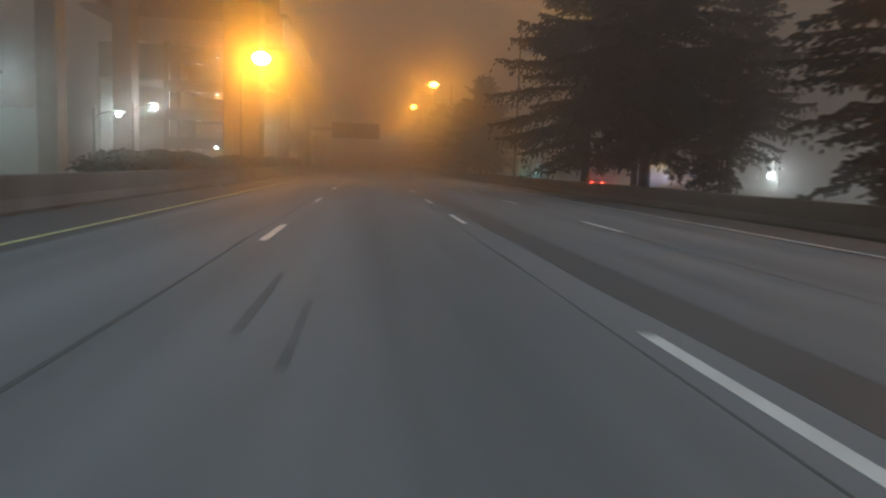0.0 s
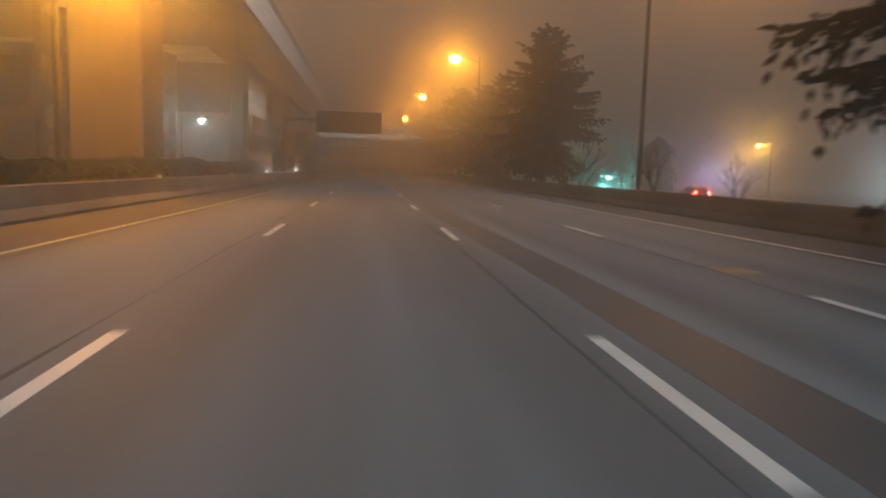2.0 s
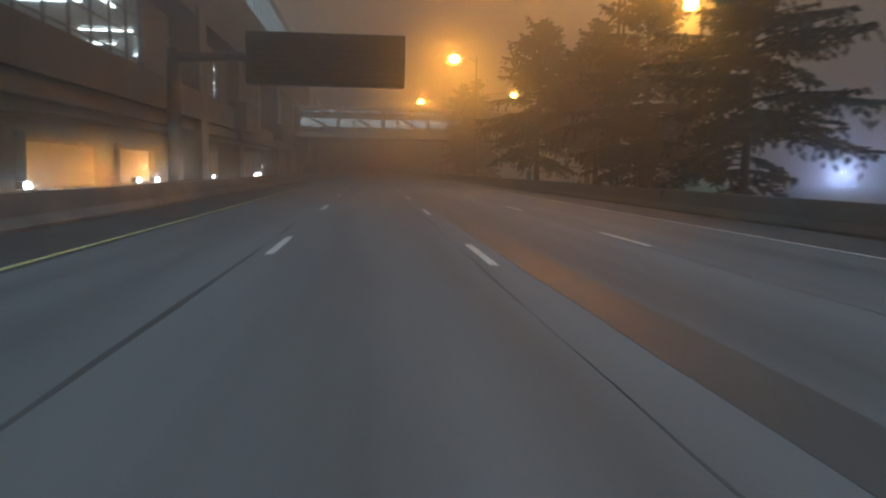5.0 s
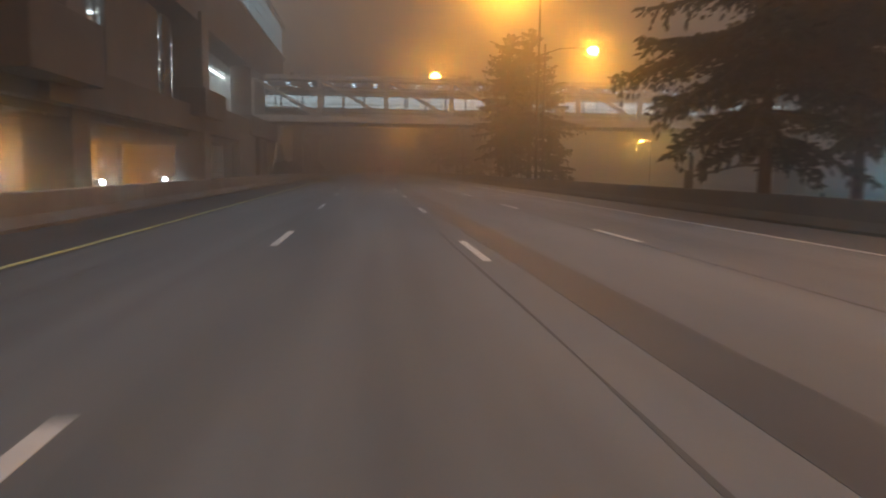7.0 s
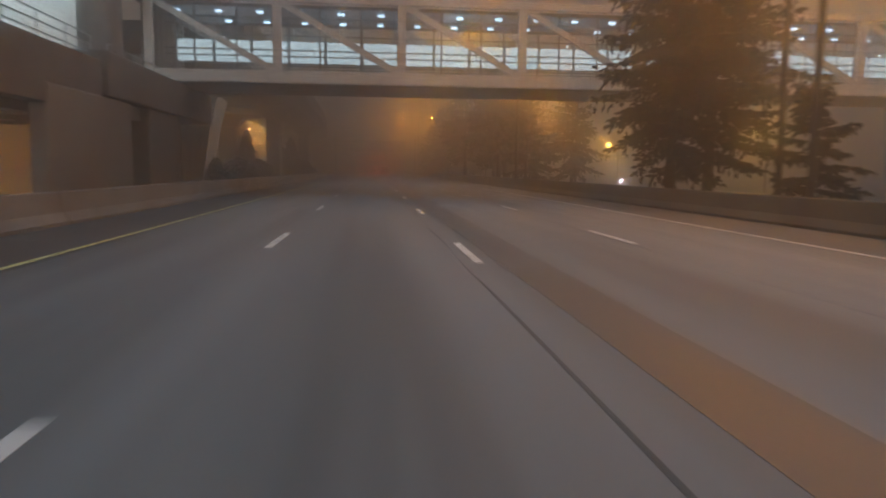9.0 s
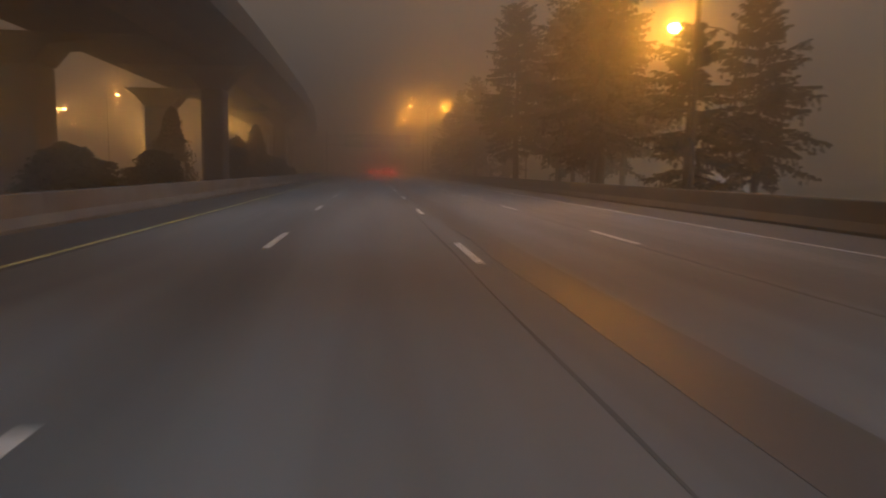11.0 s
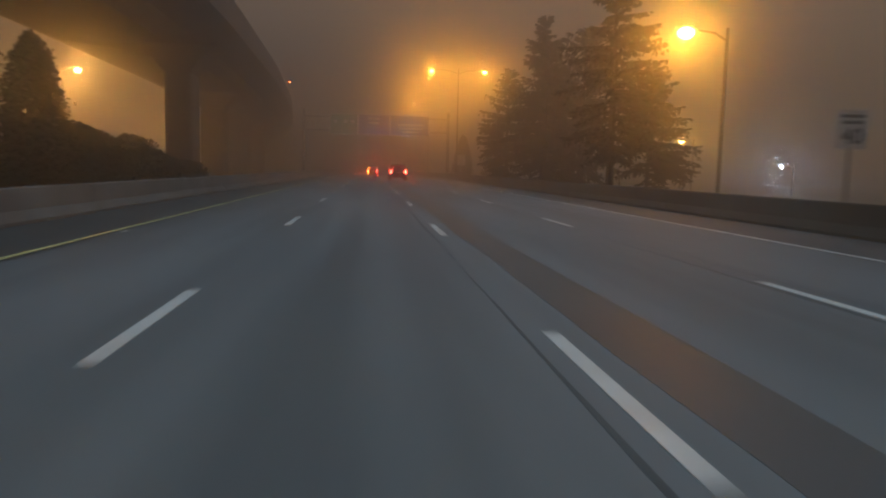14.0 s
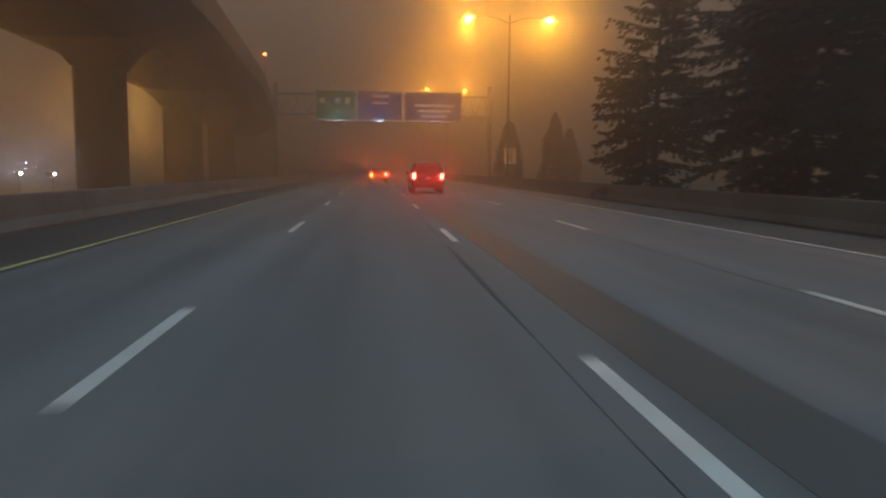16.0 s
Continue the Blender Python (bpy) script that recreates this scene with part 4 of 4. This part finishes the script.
# traffic signal on the side street
ts = empty("traffic_signal", pose(15.4, 154.6, -1.0), "dark traffic signal on a mast arm", "traffic signal")
part("mast", tubed([(0, 0, 0), (0, 0, 3.2)], [0.14, 0.1], 10), M_DARKSTEEL, ts)
part("arm", tubed([(0, 0, 2.2), (2.4, 0, 2.75), (5.0, 0, 2.95)], [0.07, 0.06, 0.05], 8), M_DARKSTEEL, ts)
for x, z in ((-0.2, 1.5), (0.5, 2.0), (3.6, 2.5)):
    hd = part("signal_head", boxed(x - 0.17, x + 0.17, -0.32, -0.06, z, z + 1.0, bevel=0.02), M_BLACK, ts)
    for k in range(3):
        bm = bmesh.new()
        bmesh.ops.create_uvsphere(bm, u_segments=10, v_segments=6, radius=0.11)
        bmesh.ops.transform(bm, matrix=pose(x, -0.3, z + 0.2 + 0.3 * k) @ Matrix.Diagonal((1, 0.4, 1, 1)), verts=bm.verts)
        part("lens", bm, M_DARKSTEEL, hd)

# ---------------------------------------------------------------- vehicles ahead on the road
M_PAINT = mat("dark_car_paint", (0.025, 0.03, 0.045), 0.25, 0.2, scale=2, fine=30, vary=0.1)
M_PAINT2 = mat("dark_red_car_paint", (0.06, 0.02, 0.02), 0.25, 0.2, scale=2, fine=30, vary=0.1)
M_TYRE = mat("tyre_rubber", (0.02, 0.02, 0.02), 0.9, scale=3, fine=30, bump=0.3)
M_RIM = mat("alloy_rim", (0.45, 0.46, 0.48), 0.3, 0.9, scale=3, fine=30)
M_CARGLASS = mat("dark_car_glass", (0.01, 0.012, 0.014), 0.08, scale=2, fine=20, vary=0.1)
M_TAIL = glow("tail_lamp_glow", (1.0, 0.03, 0.02), 140)
M_AMBER = glow("turn_lamp_glow", (1.0, 0.42, 0.02), 90)


def vehicle(name, x, y, s, w, length, h, paint, label, amber=False, z0=0.0, group="cars ahead on the road"):
    """A car that stands with its tail towards -y."""
    g = empty(name, pose(x, y, z0), label, "car", group)
    hw = w / 2
    # side profile drawn across y, given width in rings with tumblehome
    side = [(0.02, 0.42), (0.0, 0.75), (0.06, 1.02 * s), (0.22, 1.10 * s), (0.42, h - 0.12), (0.75, h), (length * 0.50, h - 0.02), (length * 0.64, 1.14 * s), (length * 0.90, 1.02 * s), (length - 0.05, 0.85), (length, 0.5), (length - 0.1, 0.36), (0.15, 0.36)]
    bm = bmesh.new()
    rings = []
    for f, inset in ((-1.0, 0.0), (-0.86, -0.02), (0.86, -0.02), (1.0, 0.0)):
        ring = []
        for a, u in side:
            tumble = 0.22 * max(0.0, (u - 1.05 * s) / (h - 1.05 * s)) if u > 1.05 * s else 0.0
            xx = f * hw
            if abs(f) == 1.0:
                xx = math.copysign(hw - tumble - 0.03, f)
            else:
                xx = math.copysign(hw * 0.86 - tumble * 0.8, f)
            ring.append(bm.verts.new((xx, a + (0.06 if abs(f) == 1.0 and a < 0.5 else 0.0), u)))
        rings.append(ring)
    k = len(side)
    for r0, r1 in zip(rings, rings[1:]):
        for i in range(k):
            bm.faces.new((r0[i], r1[i], r1[(i + 1) % k], r0[(i + 1) % k]))
    bm.faces.new(rings[0])
    bm.faces.new(rings[-1][::-1])
    bmesh.ops.recalc_face_normals(bm, faces=bm.faces)
    body = part("body", bm, paint, g)
    zt = 1.16 * s
    bm = bmesh.new()
    q = [bm.verts.new(p) for p in ((-hw * 0.76, 0.235, zt), (hw * 0.76, 0.235, zt), (hw * 0.64, 0.395, h - 0.16), (-hw * 0.64, 0.395, h - 0.16))]
    bm.faces.new(q)
    bmesh.ops.solidify(bm, geom=bm.faces, thickness=0.02)
    part("rear_window", bm, M_CARGLASS, body, "dark rear window")
    for sx in (-1, 1):
        bm = boxed(sx * (hw - 0.17) - 0.09, sx * (hw - 0.17) + 0.09, -0.02, 0.1, 0.86 * s, 1.2 * s, bevel=0.02)
        part("tail_lamp", bm, M_TAIL, body, "glowing red tail lamp")
        bm = boxed(sx * (hw - 0.22) - 0.1, sx * (hw - 0.22) + 0.1, -0.03, 0.03, 0.44, 0.5, bevel=0.01)
        part("reflector", bm, M_REFLECT, body, "red bumper reflector")
        bm = boxed(sx * (hw + 0.08) - 0.09, sx * (hw + 0.08) + 0.09, length * 0.60, length * 0.60 + 0.12, 1.1 * s, 1.28 * s, bevel=0.03)
        part("wing_mirror", bm, paint, body)
        part("roof_rail", tubed([(sx * (hw - 0.33), 0.8, h + 0.05), (sx * (hw - 0.33), length * 0.5, h + 0.05)], 0.03, 6), M_DARKSTEEL, body)
        lamp("tail_light", x + sx * (hw - 0.2), y - 0.28, z0 + 1.05 * s, 32, (1.0, 0.04, 0.02), 0.06)
    if amber:
        part("turn_lamp", boxed(-hw + 0.1, -hw + 0.3, -0.04, 0.02, 0.74 * s, 0.85 * s, bevel=0.01), M_AMBER, body, "glowing amber turn lamp")
        lamp("turn_light", x - hw + 0.2, y - 0.3, z0 + 0.8 * s, 120, (1.0, 0.42, 0.02), 0.06)
    part("bumper", boxed(-hw + 0.08, hw - 0.08, -0.1, 0.12, 0.36, 0.64, bevel=0.05), M_DARKSTEEL, body)
    part("plate", boxed(-0.17, 0.17, -0.02, -0.008, 0.86 * s, 1.0 * s, bevel=0.005), M_SIGNWHITE, body, "plain white plate")
    part("exhaust", tubed([(hw * 0.55, -0.06, 0.33), (hw * 0.55, 0.4, 0.33)], 0.035, 8), M_STEEL, body)
    for sx in (-1, 1):
        for yy in (0.95, length - 0.95):
            bm = bmesh.new()
            bmesh.ops.create_cone(bm, cap_ends=True, segments=24, radius1=0.37, radius2=0.37, depth=0.25)
            bmesh.ops.bevel(bm, geom=[e for e in bm.edges if abs(e.verts[0].co.z - e.verts[1].co.z) < 1e-4], offset=0.05, segments=2, affect="EDGES")
            bmesh.ops.transform(bm, matrix=pose(sx * (hw - 0.14), yy, 0.37, 0, 90, 0), verts=bm.verts)
            ty = part("tyre", bm, M_TYRE, g)
            bm = bmesh.new()
            bmesh.ops.create_cone(bm, cap_ends=True, segments=16, radius1=0.23, radius2=0.19, depth=0.03)
            bmesh.ops.transform(bm, matrix=pose(sx * (hw - 0.005), yy, 0.37, 0, 90 * sx, 0), verts=bm.verts)
            part("rim", bm, M_RIM, ty)


M_REFLECT = mat("red_reflector", (0.5, 0.02, 0.02), 0.3, scale=3, fine=30)
vehicle("suv", 3.2, 331.0, 1.0, 2.0, 4.9, 1.84, M_PAINT, "dark sport utility car with glowing red tail lamps")
vehicle("hatchback", 0.5, 362.0, 0.88, 1.8, 4.3, 1.5, M_PAINT2, "dark hatchback car with red and amber lamps lit", True)
vehicle("parked_car", 32.5, 101.0, 0.9, 1.8, 4.4, 1.48, M_PAINT, "dark car with red tail lamps on the lower side street", z0=-1.0, group="cars on the side street")
